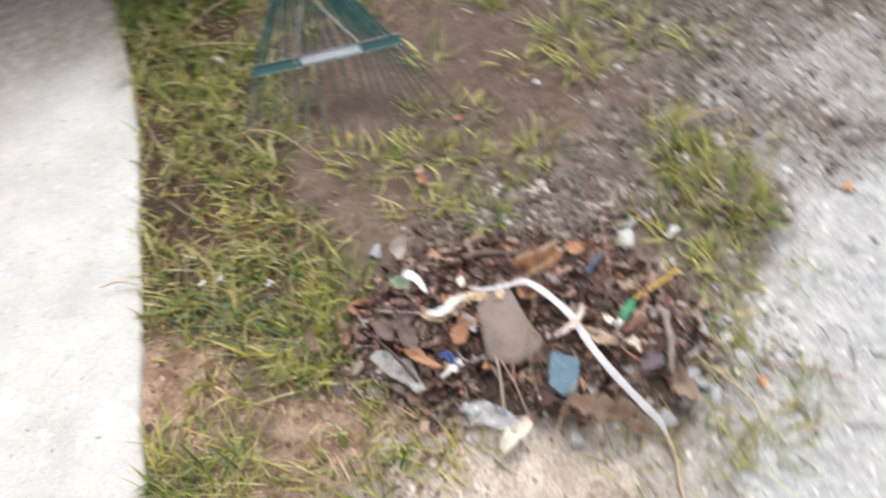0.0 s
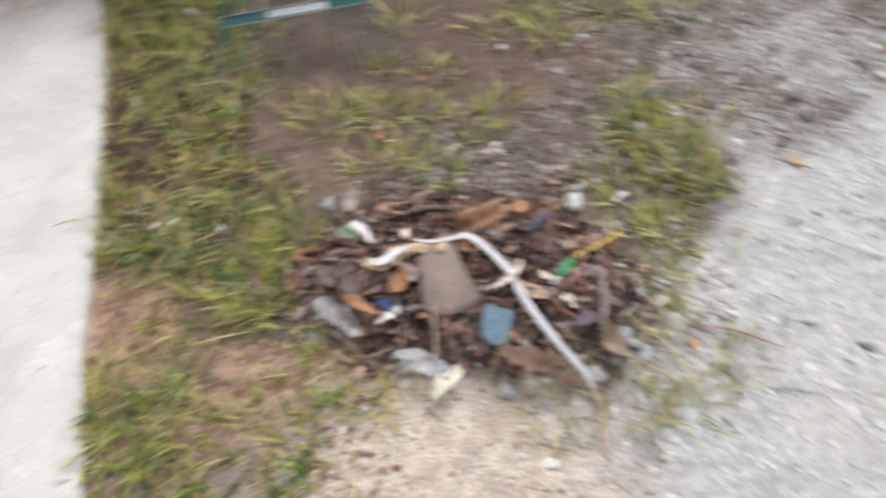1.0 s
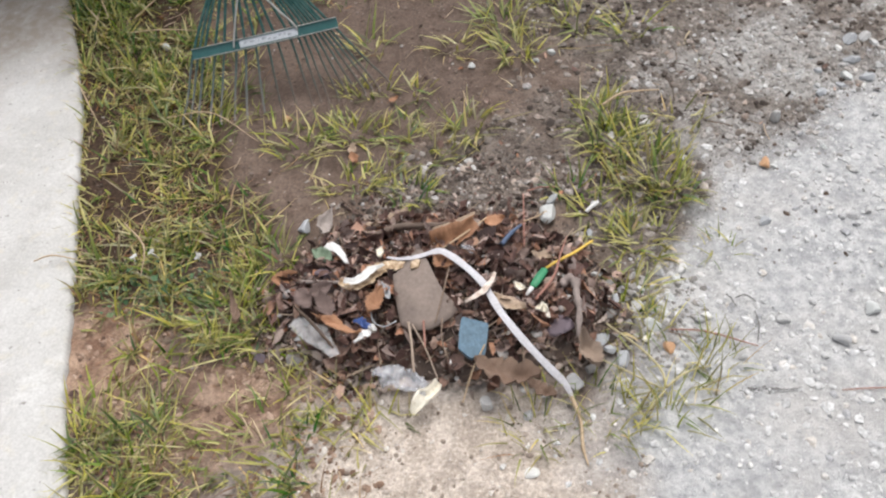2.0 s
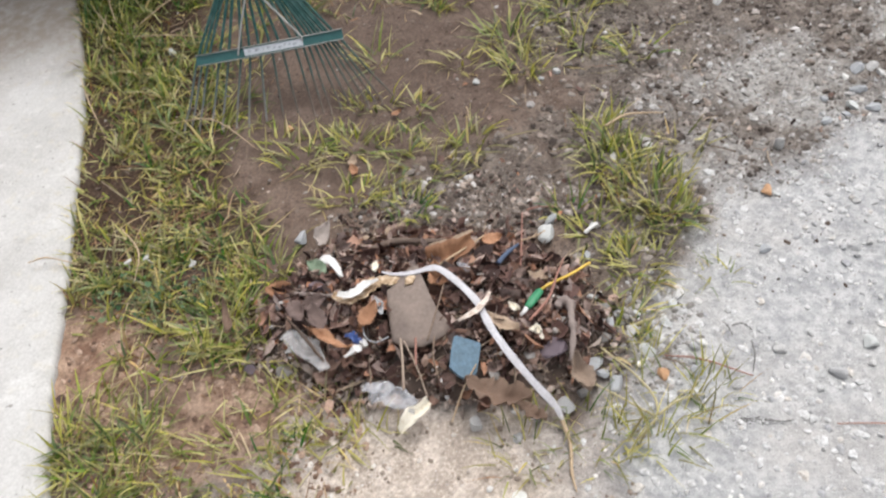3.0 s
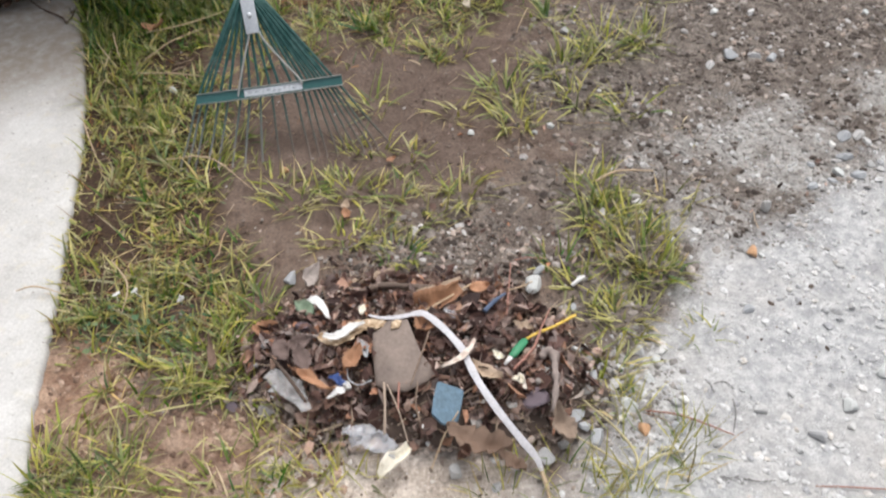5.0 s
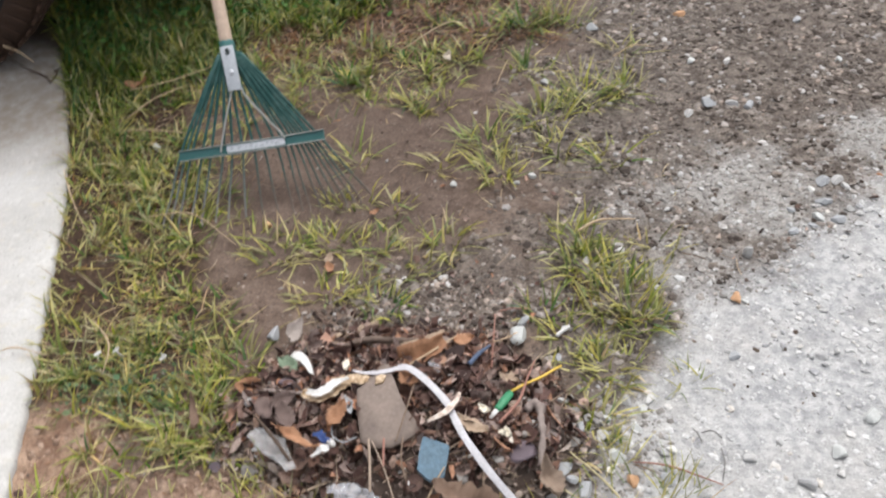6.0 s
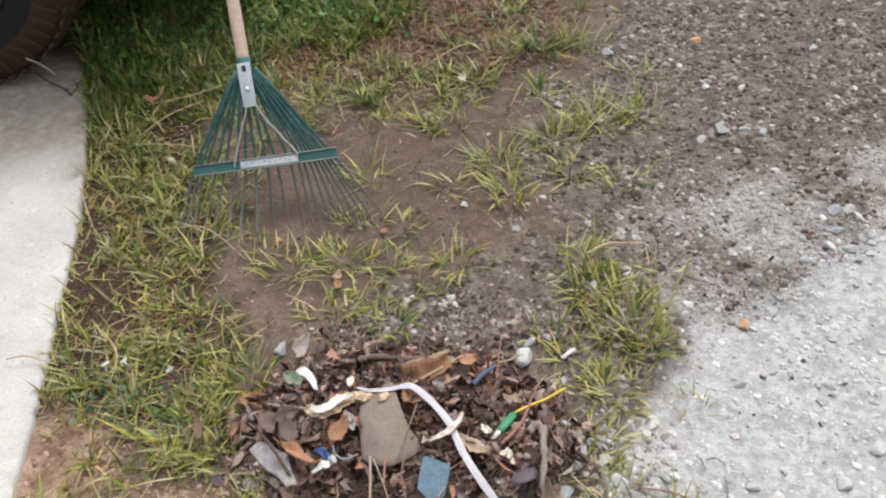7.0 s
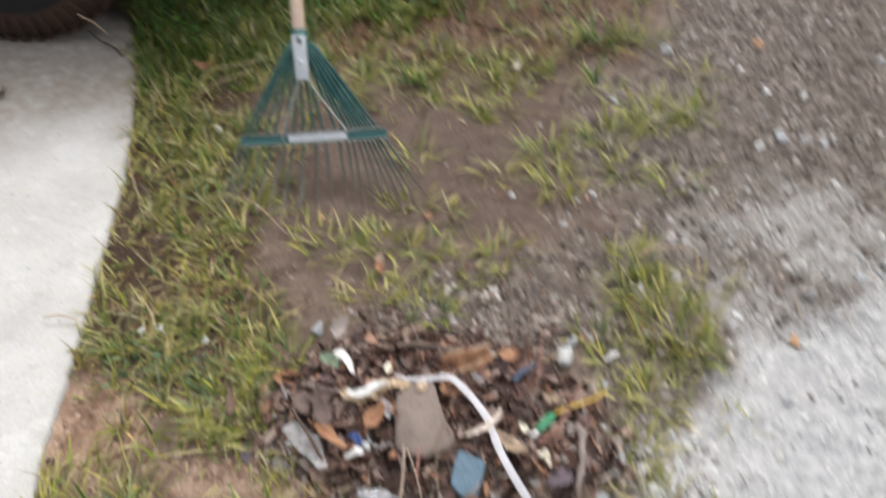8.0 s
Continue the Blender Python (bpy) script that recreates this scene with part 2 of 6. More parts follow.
def concrete_material():
    """Pale concrete: yellowish stains, tyre mud tracked over it, truck shade painted in."""
    m, t, p = shader("weathered_concrete", 0.9, 0, 0.2)
    a, b, c = noise_node(t, 5, 6), noise_node(t, 30, 5), noise_node(t, 220, 3)
    col = mix(t, ramp(t, a, (0.35, (0, 0, 0)), (0.65, (1, 1, 1))), (0.42, 0.408, 0.39), (0.52, 0.51, 0.495))
    col = mix(t, ramp(t, b, (0.55, (0, 0, 0)), (0.75, (0.5, 0.5, 0.5))), col, (0.52, 0.47, 0.36))
    blot = noise_node(t, 16, 6, 0.72)
    col = mix(t, ramp(t, blot, (0.56, (0, 0, 0)), (0.64, (0.55, 0.55, 0.55))), col, (0.6, 0.59, 0.57))
    col = mix(t, ramp(t, blot, (0.33, (0.5, 0.5, 0.5)), (0.42, (0, 0, 0))), col, (0.36, 0.34, 0.32))
    col = mix(t, ramp(t, noise_node(t, 75, 3, 0.5), (0.27, (0.8, 0.8, 0.8)), (0.32, (0, 0, 0))), col, (0.2, 0.18, 0.165))
    col = mix(t, 0.35, col, ramp(t, c, (0.3, (0.34, 0.34, 0.34)), (0.7, (0.7, 0.7, 0.7))), "OVERLAY")
    col = mix(t, math_node(t, "MULTIPLY", attr(t, "mud"), ramp(t, b, (0.25, (0.35, 0.35, 0.35)), (0.6, (1, 1, 1)))), col, (0.26, 0.215, 0.175))
    # near-black brown paints the truck's shadow onto the slab beside the tyre
    col = mix(t, attr(t, "soil"), col, mix(t, b, (0.05, 0.036, 0.03), (0.12, 0.09, 0.072)))
    t.links.new(col, p.inputs["Base Color"])
    bump(t, p, mix(t, 0.5, b, c), 0.4, 0.003)
    return m


CONCRETE = concrete_material()

# ---- geometry helpers ----


def smooth(v):
    v = np.clip(v, 0.0, 1.0)
    return v * v * (3 - 2 * v)


def wave(x, y, s, seed=0.0):
    """Cheap smooth noise between about -1 and 1, for arrays."""
    a = np.sin(x * s * 1.7 + seed * 1.3 + 1.9 * np.sin(y * s * 1.1 + seed)) * np.cos(y * s * 1.5 - seed * 0.7 + 1.3 * np.sin(x * s * 0.8))
    b = np.sin(x * s * 3.9 - y * s * 2.7 + seed * 2.1) * np.cos(y * s * 4.3 + x * s * 1.2 + seed)
    return 0.65 * a + 0.35 * b


EDGE_Y = (-4.0, 0.67, 0.84, 1.04, 1.38, 1.6, 1.85, 2.08, 2.3, 7.0)
EDGE_X = (0.46, -0.53, -0.568, -0.592, -0.65, -0.683, -0.744, -0.811, -0.888, -2.5)


def slab_edge(y):
    return np.interp(y, EDGE_Y, EDGE_X)


FRONT_X = (-3.0, -0.3, -0.137, -0.065, 0.012, 0.128, 0.26, 0.33, 0.44, 0.478, 0.562, 0.666, 0.722, 0.943, 1.054, 1.222, 2.2, 9.0)
FRONT_Y = (0.3, 0.52, 0.69, 0.76, 0.795, 0.795, 0.755, 0.695, 0.745, 0.84, 0.97, 1.1, 1.23, 1.295, 1.395, 1.515, 2.12, 3.4)


def pale_zone(x, y):
    """1 where the pale driveway sand and gravel lies, 0 in the verge."""
    f = np.interp(x, FRONT_X, FRONT_Y)
    trodden = 0.35 * smooth(1.3 - ((x - 0.46) / 0.09) ** 2 - ((y - 0.86) / 0.16) ** 2 + 0.7 * wave(x, y, 23, 6.0))
    return smooth((f - y + 0.05 * wave(x, y, 14, 2.0) + 0.03 * wave(x, y, 47, 5.0)) / np.interp(x, (-0.2, 0.05, 0.2, 0.5, 0.8), (0.3, 0.2, 0.11, 0.11, 0.2)) + 0.4) * (1 - trodden)


def gravel_zone(x, y):
    """1 in the darker, stony part of the verge beside the driveway."""
    a = smooth((x - 0.42 - 0.1 * (y - 1.3) - 0.3 * np.clip(y - 1.9, 0, 1) + 0.1 * wave(x, y, 7, 1.0)) / 0.25 + 0.5)
    b = smooth(1.25 - ((x - 0.27) / 0.26) ** 2 - ((y - 1.26) / 0.16) ** 2 + 0.4 * wave(x, y, 12, 4.0))
    return np.maximum(a, 0.75 * b)


def dust_zone(x, y):
    """Pale dust blown from the driveway over the gravel beside it."""
    blob = lambda cx, cy, rx, ry: 1.15 - ((x - cx) / rx) ** 2 - ((y - cy) / ry) ** 2
    d = np.maximum(np.maximum(blob(0.94, 1.5, 0.33, 0.24), blob(0.74, 1.29, 0.15, 0.12)), blob(1.3, 1.66, 0.26, 0.16))
    clods = np.maximum(blob(0.94, 1.315, 0.11, 0.03), blob(1.165, 1.58, 0.05, 0.055))
    return 0.85 * smooth(0.6 * d + 0.4 * wave(x, y, 11, 3.0) + 0.25 * wave(x, y, 31, 4.0)) * (1 - 0.8 * smooth(clods + 0.3 * wave(x, y, 40, 1.0)))


def mound(x, y):
    corner = 1 - smooth((-0.07 - x) / 0.08) * smooth((0.87 - y) / 0.08)
    y = y + 0.12 * (x - 0.13)
    r = ((x - 0.13) / np.where(x > 0.13, 0.315, 0.34)) ** 2 + ((y - 0.91) / np.where(y < 0.91, 0.155, 0.235)) ** 2
    return 0.068 * np.clip(1 - r, 0, None) ** 0.7 * corner


def ground_height(x, y):
    z = 0.006 * wave(x, y, 3.0, 3.0) + 0.004 * wave(x, y, 11.0, 1.0) + 0.0018 * wave(x, y, 41.0, 2.0) + 0.001 * wave(x, y, 97.0, 7.0)
    z = z * (1 - 0.4 * pale_zone(x, y))
    near = smooth((x - slab_edge(y)) / 0.1)
    return z * near + 0.013 * (1 - near)


def heap_height(x, y):
    return ground_height(x, y) + mound(x, y)


def mesh_object(name, verts, faces, material, parent=None, shade=True):
    me = bpy.data.meshes.new(name)
    me.from_pydata([tuple(v) for v in verts], [], [tuple(f) for f in faces])
    me.update()
    if shade:
        me.polygons.foreach_set("use_smooth", [True] * len(me.polygons))
    me.materials.append(material)
    ob = new(name, me)
    ob.parent = parent
    return ob


def part(name, bm, material, parent=None, label="", shade=True):
    me = bpy.data.meshes.new(name)
    bm.normal_update()
    bm.to_mesh(me)
    bm.free()
    if shade:
        me.polygons.foreach_set("use_smooth", [True] * len(me.polygons))
    me.materials.append(material)
    ob = new(name, me)
    ob.parent = parent
    if label:
        tagged(ob, label)
    return ob


def big_mesh(name, verts, faces_tri, material, values=None, parent=None, shade=False):
    """One mesh of many triangles from arrays, with float attributes per vertex."""
    me = bpy.data.meshes.new(name)
    verts = np.asarray(verts, dtype=np.float32)
    tri = np.asarray(faces_tri, dtype=np.int32)
    me.vertices.add(len(verts))
    me.vertices.foreach_set("co", verts.ravel())
    k = tri.shape[1]
    me.loops.add(tri.size)
    me.loops.foreach_set("vertex_index", tri.ravel())
    me.polygons.add(len(tri))
    me.polygons.foreach_set("loop_start", np.arange(0, tri.size, k, dtype=np.int32))
    me.update(calc_edges=True)
    me.polygons.foreach_set("use_smooth", [shade] * len(tri))
    for key, v in (values or {}).items():
        a = me.attributes.new(key, "FLOAT", "POINT")
        a.data.foreach_set("value", np.asarray(v, dtype=np.float32))
    me.materials.append(material)
    ob = new(name, me)
    ob.parent = parent
    return ob


def box_bm(sx, sy, sz, bevel=0.0, segs=2):
    bm = bmesh.new()
    bmesh.ops.create_cube(bm, size=1)
    bmesh.ops.scale(bm, vec=(sx, sy, sz), verts=bm.verts)
    if bevel:
        bmesh.ops.bevel(bm, geom=bm.edges[:], offset=bevel, segments=segs, affect="EDGES", profile=0.5)
    return bm


def tube_bm(points, radii, sides=8, flat=1.0):
    """A tube through points; radii: one a point. flat squeezes it across its height."""
    bm = bmesh.new()
    pts = [Vector(p) for p in points]
    rings = []
    for i, p in enumerate(pts):
        d = (pts[min(i + 1, len(pts) - 1)] - pts[max(i - 1, 0)]).normalized()
        side = d.cross(Vector((0, 0, 1)))
        side = side.normalized() if side.length > 1e-4 else Vector((1, 0, 0))
        up = side.cross(d).normalized()
        r = radii[i] if hasattr(radii, "__len__") else radii
        rings.append([bm.verts.new(p + r * (math.cos(a) * side + flat * math.sin(a) * up)) for a in (2 * math.pi * k / sides for k in range(sides))])
    for a, b in zip(rings, rings[1:]):
        for k in range(sides):
            bm.faces.new((a[k], a[(k + 1) % sides], b[(k + 1) % sides], b[k]))
    bm.faces.new(rings[0][::-1])
    bm.faces.new(rings[-1])
    return bm


def spline(points, n):
    """Catmull-Rom through points, n samples."""
    p = [Vector(q) for q in points]
    p = [2 * p[0] - p[1], *p, 2 * p[-1] - p[-2]]
    out = []
    for i in range(n):
        s = i / (n - 1) * (len(p) - 3)
        k = min(int(s), len(p) - 4)
        f = s - k
        a, b, c, d = p[k:k + 4]
        out.append(0.5 * (2 * b + (c - a) * f + (2 * a - 5 * b + 4 * c - d) * f * f + (3 * b - a - 3 * c + d) * f ** 3))
    return out


def ribbon_bm(points, widths, thick, bow=0.0, twist=0.0):
    """A flat strip with thickness along points; bow lifts its middle line."""
    bm = bmesh.new()
    pts = [Vector(p) for p in points]
    rows = []
    for i, p in enumerate(pts):
        d = (pts[min(i + 1, len(pts) - 1)] - pts[max(i - 1, 0)]).normalized()
        s = d.cross(Vector((0, 0, 1)))
        s = s.normalized() if s.length > 1e-4 else Vector((1, 0, 0))
        s = Matrix.Rotation(twist(i / len(pts)) if callable(twist) else twist * i / len(pts), 3, d) @ s
        u = s.cross(d).normalized()
        w = (widths[i] if hasattr(widths, "__len__") else widths) / 2
        rows.append([bm.verts.new(p + a * w * s + (bow * (1 - a * a) + h) * u) for h in (0, thick) for a in (-1, 0, 1)])
    for a, b in zip(rows, rows[1:]):
        for k, l in ((0, 1), (1, 2), (2, 5), (5, 4), (4, 3), (3, 0)):
            bm.faces.new((a[k], a[l], b[l], b[k]))
    for r in (rows[0], rows[-1]):
        bm.faces.new((r[0], r[1], r[4], r[3]))
        bm.faces.new((r[1], r[2], r[5], r[4]))
    bmesh.ops.recalc_face_normals(bm, faces=bm.faces)
    return bm


def plate_bm(outline, thick, z_of=None, steps=6, crumple=0.0, seed=0):
    """A plate of that outline (x, y), cut into a fan of rings so that it can bend; z_of(x, y) bends it."""
    rnd = random.Random(seed)
    bm = bmesh.new()
    c = Vector((sum(p[0] for p in outline) / len(outline), sum(p[1] for p in outline) / len(outline), 0))
    sheets = []
    for h in (0.0, thick):
        rings = []
        for j in range(1, steps + 1):
            ring = []
            for q in outline:
                p = c.lerp(Vector((q[0], q[1], 0)), j / steps)
                z = z_of(p.x, p.y) if z_of else 0
                ring.append((p.x, p.y, z))
            rings.append(ring)
        sheets.append((rings, h))
    jit = [[rnd.uniform(-1, 1) * crumple for _ in outline] for _ in range(steps)]
    made = []
    for rings, h in sheets:
        mid = bm.verts.new((c.x, c.y, (z_of(c.x, c.y) if z_of else 0) + h))
        vs = [[bm.verts.new((x, y, z + h + jit[j][i])) for i, (x, y, z) in enumerate(r)] for j, r in enumerate(rings)]
        n = len(outline)
        for i in range(n):
            bm.faces.new((mid, vs[0][i], vs[0][(i + 1) % n]))
            for a, b in zip(vs, vs[1:]):
                bm.faces.new((a[i], b[i], b[(i + 1) % n], a[(i + 1) % n]))
        made.append(vs[-1])
    for i in range(len(outline)):
        bm.faces.new((made[0][i], made[1][i], made[1][(i + 1) % len(outline)], made[0][(i + 1) % len(outline)]))
    bmesh.ops.recalc_face_normals(bm, faces=bm.faces)
    return bm


# ---- the ground, one sheet to the horizon ----


def axis(lo, hi, step, far):
    core = np.arange(lo, hi + 1e-6, step)
    grow = np.geomspace(0.03, far, 26)
    return np.concatenate([(lo - grow)[::-1], core, hi + grow])


gx, gy = axis(-1.0, 2.0, 0.0115, 600.0), axis(0.3, 3.2, 0.0115, 600.0)
GX, GY = np.meshgrid(gx, gy)
fx, fy = GX.ravel(), GY.ravel()
fz = ground_height(fx, fy)
pale = pale_zone(fx, fy)
sandy = smooth((0.52 - fx + 0.08 * wave(fx, fy, 9, 6.0)) / 0.3) * pale
reds = smooth(1.3 - ((fx - slab_edge(fy) - 0.05) / 0.11) ** 2 - ((fy - 0.9) / 0.16) ** 2 + 0.5 * wave(fx, fy, 15, 8.0))
reds = np.maximum(reds, 0.75 * smooth(1.15 - ((fx + 0.24) / 0.24) ** 2 - ((fy - 0.74) / 0.13) ** 2 + 0.6 * wave(fx, fy, 17, 3.0)))
sy = fy + 0.12 * (fx - 0.13)
humus = smooth(1.3 - ((fx - 0.13) / np.where(fx > 0.13, 0.3, 0.35)) ** 2 - ((sy - 0.91) / np.where(sy < 0.91, 0.1, 0.25)) ** 2 + 0.3 * wave(fx, fy, 25, 1.0))
edge_d = fx - slab_edge(fy)
# thatch under the verge grass, darkened in colour for shade among its blades
thatch_shade = 1.0 * smooth((0.4 - edge_d + 0.08 * wave(fx, fy, 13, 4.0)) / 0.15) * smooth((fy - 0.98) / 0.1 + 0.3 * wave(fx, fy, 11, 2.0))
thatch_shade = np.maximum(thatch_shade, 0.9 * smooth(1.25 - ((fx - 0.06) / 0.5) ** 2 - ((fy - 2.5) / 0.42) ** 2 + 0.3 * wave(fx, fy, 12, 5.0)))
# darker soil: a patch round the rake, a band beyond it, a darkest core
deep_brown = 0.5 * smooth(1.2 - ((fx - 0.12) / 0.5) ** 2 - ((fy - 1.75) / 0.5) ** 2 + 0.7 * wave(fx, fy, 6, 4.0))
deep_brown = np.maximum(deep_brown, smooth((fy - 2.05 + 0.1 * wave(fx, fy, 9, 2.0)) / 0.25) * smooth((0.75 - fx) / 0.3))
umber = smooth(1.3 - ((fx - 0.22) / 0.4) ** 2 - ((fy - 2.52) / 0.4) ** 2 + 0.5 * wave(fx, fy, 9, 6.0))
humus *= 1 - smooth((-0.07 - fx) / 0.08) * smooth((0.87 - fy) / 0.08)
nx, ny = len(gx), len(gy)
q = (np.arange(ny - 1)[:, None] * nx + np.arange(nx - 1)[None, :]).ravel()
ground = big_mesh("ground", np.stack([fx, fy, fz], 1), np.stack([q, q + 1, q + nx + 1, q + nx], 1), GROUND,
                  {"light": pale * (1 - sandy), "sand": sandy, "dark": gravel_zone(fx, fy), "red": reds * (1 - pale), "humus": humus * 0.7, "thatch_shade": thatch_shade * (1 - pale), "dust": dust_zone(fx, fy), "deep_brown": np.maximum(deep_brown, umber), "umber": umber}, shade=True)
tagged(ground, "bare brown soil verge running into pale sandy gravel driveway", "ground", kind="structure")

# ---- concrete slab with a rounded, chipped edge ----


def build_slab():
    ys = np.concatenate([np.linspace(-4, 0.3, 18)[:-1], np.arange(0.3, 3.0, 0.012), np.linspace(3.0, 7.0, 14)])
    rim = slab_edge(ys) + np.array([0.004 * noise.noise(Vector((v * 9, 1, 0))) + 0.004 * noise.noise(Vector((v * 45, 3, 0))) for v in ys])
    prof = ((0.0, -0.1), (0.0, 0.016), (-0.0015, 0.023), (-0.005, 0.027), (-0.012, 0.0295), (-0.05, 0.03), *((-0.05 - 0.03 * k, 0.03) for k in range(1, 40)), (-3.4, 0.03), (-3.4, -0.1))
    verts, faces = [], []
    for y, x in zip(ys, rim):
        chip = 1 + 0.5 * noise.noise(Vector((y * 40, 0, 0)))
        for dx, z in prof:
            verts.append((x + dx * (chip if dx > -0.06 else 1), y, z))
    n = len(prof)
    for i in range(len(ys) - 1):
        for k in range(n - 1):
            a = i * n + k
            faces.append((a, a + n, a + n + 1, a + 1))
    va = np.array(verts)
    # tyre mud, spread wide to paint in the slab's dimming towards the truck
    mud = 0.9 * smooth((va[:, 1] - 1.54 - 0.25 * (va[:, 0] + 1.0) + 0.12 * wave(va[:, 0], va[:, 1], 6, 2.0)) / 0.5)
    mud = np.maximum(mud, 0.12 * smooth((va[:, 0] - slab_edge(va[:, 1]) + 0.035) / 0.03))
    # soil: dark colour in place of the truck's shadow at the slab's far end
    ob = big_mesh("concrete_slab", va, faces, CONCRETE, {"mud": mud, "soil": smooth((va[:, 1] - 2.33 + 0.12 * (va[:, 0] + 0.95) + 0.05 * wave(va[:, 0], va[:, 1], 14, 2.0)) / 0.14)}, shade=True)
    return tagged(ob, "worn pale concrete slab with a chipped rounded edge beside the grass", "pavement", kind="structure")


build_slab()

# ---- stones ----
ICO = bmesh.new()
bmesh.ops.create_icosphere(ICO, subdivisions=1, radius=1.0)
ICO_V = np.array([v.co[:] for v in ICO.verts])
ICO_F = np.array([[v.index for v in f.verts] for f in ICO.faces])
ICO.free()
rng = np.random.default_rng(11)


OCT_V = np.array([(1, 0, 0), (0, 1, 0), (-1, 0, 0), (0, -1, 0), (0, 0, 1), (0, 0, -1.0)])
OCT_F = np.array([(0, 1, 4), (1, 2, 4), (2, 3, 4), (3, 0, 4)])


def stones(name, xs, ys, sizes, height, material, sink=0.25, flat=0.62, base=(ICO_V, ICO_F)):
    """Many small angular stones in one mesh, bedded in the surface of that height."""
    base_v, base_f = base
    n, k = len(xs), len(base_v)
    s = sizes[:, None] * np.stack([rng.uniform(0.7, 1.25, n), rng.uniform(0.6, 1.0, n), flat * rng.uniform(0.6, 1.15, n)], 1)
    v = base_v[None] * (1 + rng.uniform(-0.32, 0.28, (n, k, 1))) * s[:, None]
    a = rng.uniform(0, 6.28, n)[:, None]
    tilt = rng.normal(0, 0.3, n)[:, None]
    z0 = v[..., 2] * np.cos(tilt) + v[..., 0] * np.sin(tilt)
    x0 = v[..., 0] * np.cos(tilt) - v[..., 2] * np.sin(tilt)
    x1 = x0 * np.cos(a) - v[..., 1] * np.sin(a)
    y1 = x0 * np.sin(a) + v[..., 1] * np.cos(a)
    z = height(xs, ys)[:, None] + z0 + (s[:, 2] * (0.5 - sink))[:, None]
    co = np.stack([x1 + xs[:, None], y1 + ys[:, None], z], -1).reshape(-1, 3)
    f = (base_f[None] + (np.arange(n) * k)[:, None, None]).reshape(-1, 3)
    return big_mesh(name, co, f, material)


def scatter(n, x0, x1, y0, y1, weight):
    """n tries in a rectangle, kept by weight(x, y) from 0 to 1, off the slab."""
    x, y = rng.uniform(x0, x1, n), rng.uniform(y0, y1, n)
    keep = (rng.random(n) < weight(x, y)) & (x > slab_edge(y) + 0.01)
    return x[keep], y[keep]


x, y = scatter(42000, 0.2, 2.0, 0.35, 2.2, lambda x, y: pale_zone(x, y) * smooth((x - 0.15) / 0.4) * (0.45 + 0.4 * wave(x, y, 9, 3.0)))
tagged(stones("driveway_gravel", x, y, 0.002 + 0.0095 * rng.random(len(x)) ** 4, ground_height, PALE_STONE, 0.55, 0.5),
       "pale crushed stone pressed into the dusty driveway", "gravel", kind="stuff")
x, y = scatter(62000, -0.1, 2.3, 0.95, 3.2, lambda x, y: smooth((2.35 - x) / 0.4) * smooth((3.25 - y) / 0.4) * gravel_zone(x, y) * (1 - pale_zone(x, y)) ** 2.5 * np.clip(1 - 1.4 * dust_zone(x, y), 0, 1) * np.clip(0.62 + 0.5 * wave(x, y, 8, 5.0) + 0.35 * wave(x, y, 27, 3.0), 0, 1))
tagged(stones("verge_gravel", x, y, 0.0022 + 0.0115 * rng.random(len(x)) ** 2.6, ground_height, DARK_STONE, 0.5, 0.5),
       "dusty brown and grey gravel mixed with soil", "gravel", kind="stuff")
x, y = scatter(150000, -0.1, 2.3, 0.95, 3.2, lambda x, y: smooth((2.35 - x) / 0.4) * smooth((3.25 - y) / 0.4) * np.maximum(gravel_zone(x, y), 0.12) * (1 - pale_zone(x, y)) * (1 - dust_zone(x, y)) * (0.7 + 0.3 * wave(x, y, 15, 5.0)))
tagged(stones("verge_grit", x, y, 0.0011 + 0.0022 * rng.random(len(x)) ** 2, ground_height, GRIT, 0.1, 0.8, (OCT_V, OCT_F)),
       "fine grey and brown grit over the verge soil", "grit", kind="stuff")
x, y = scatter(30000, 0.45, 1.9, 1.1, 2.1, lambda x, y: np.maximum(dust_zone(x, y), 2.5 * pale_zone(x, y) * (1 - pale_zone(x, y)) * (y > 1.1)) * (1 - 0.8 * pale_zone(x, y)) * (0.7 + 0.3 * wave(x, y, 17, 2.0)))
tagged(stones("dusty_gravel", x, y, 0.002 + 0.0085 * rng.random(len(x)) ** 2.4, ground_height, DUSTY_STONE, 0.45, 0.55),
       "grey gravel coated with pale driveway dust", "gravel", kind="stuff")
away = lambda x, y: (x > -1.2) & ((x > 1.9) | (y > 2.85) | (y < 0.45))
x, y = scatter(70000, -0.5, 5.5, -2.5, 6.0, lambda x, y: away(x, y) * np.maximum(pale_zone(x, y) * 0.4, gravel_zone(x, y)) * smooth((5.6 - np.hypot(x, y - 1)) / 3.5))
p_ = pale_zone(x, y) > 0.5
for name, pick, mat, text in (("driveway_grit", p_, PALE_STONE, "pale crushed stone scattered farther along the driveway"), ("verge_stones", ~p_, DARK_STONE, "brown and grey gravel farther along the verge")):
    tagged(stones(name, x[pick], y[pick], 0.003 + 0.008 * rng.random(pick.sum()) ** 2.5, ground_height, mat, 0.2, 0.7, (OCT_V, OCT_F)), text, "gravel", kind="stuff")
x, y = scatter(5000, 0.2, 1.9, 1.1, 2.9, lambda x, y: gravel_zone(x, y) * (1 - pale_zone(x, y)) ** 3 * np.clip(1 - 1.4 * dust_zone(x, y), 0, 1) * smooth((y - 1.25 - 0.4 * (x - 0.9)) / 0.25) * (0.5 + 0.5 * wave(x, y, 12, 8.0)))
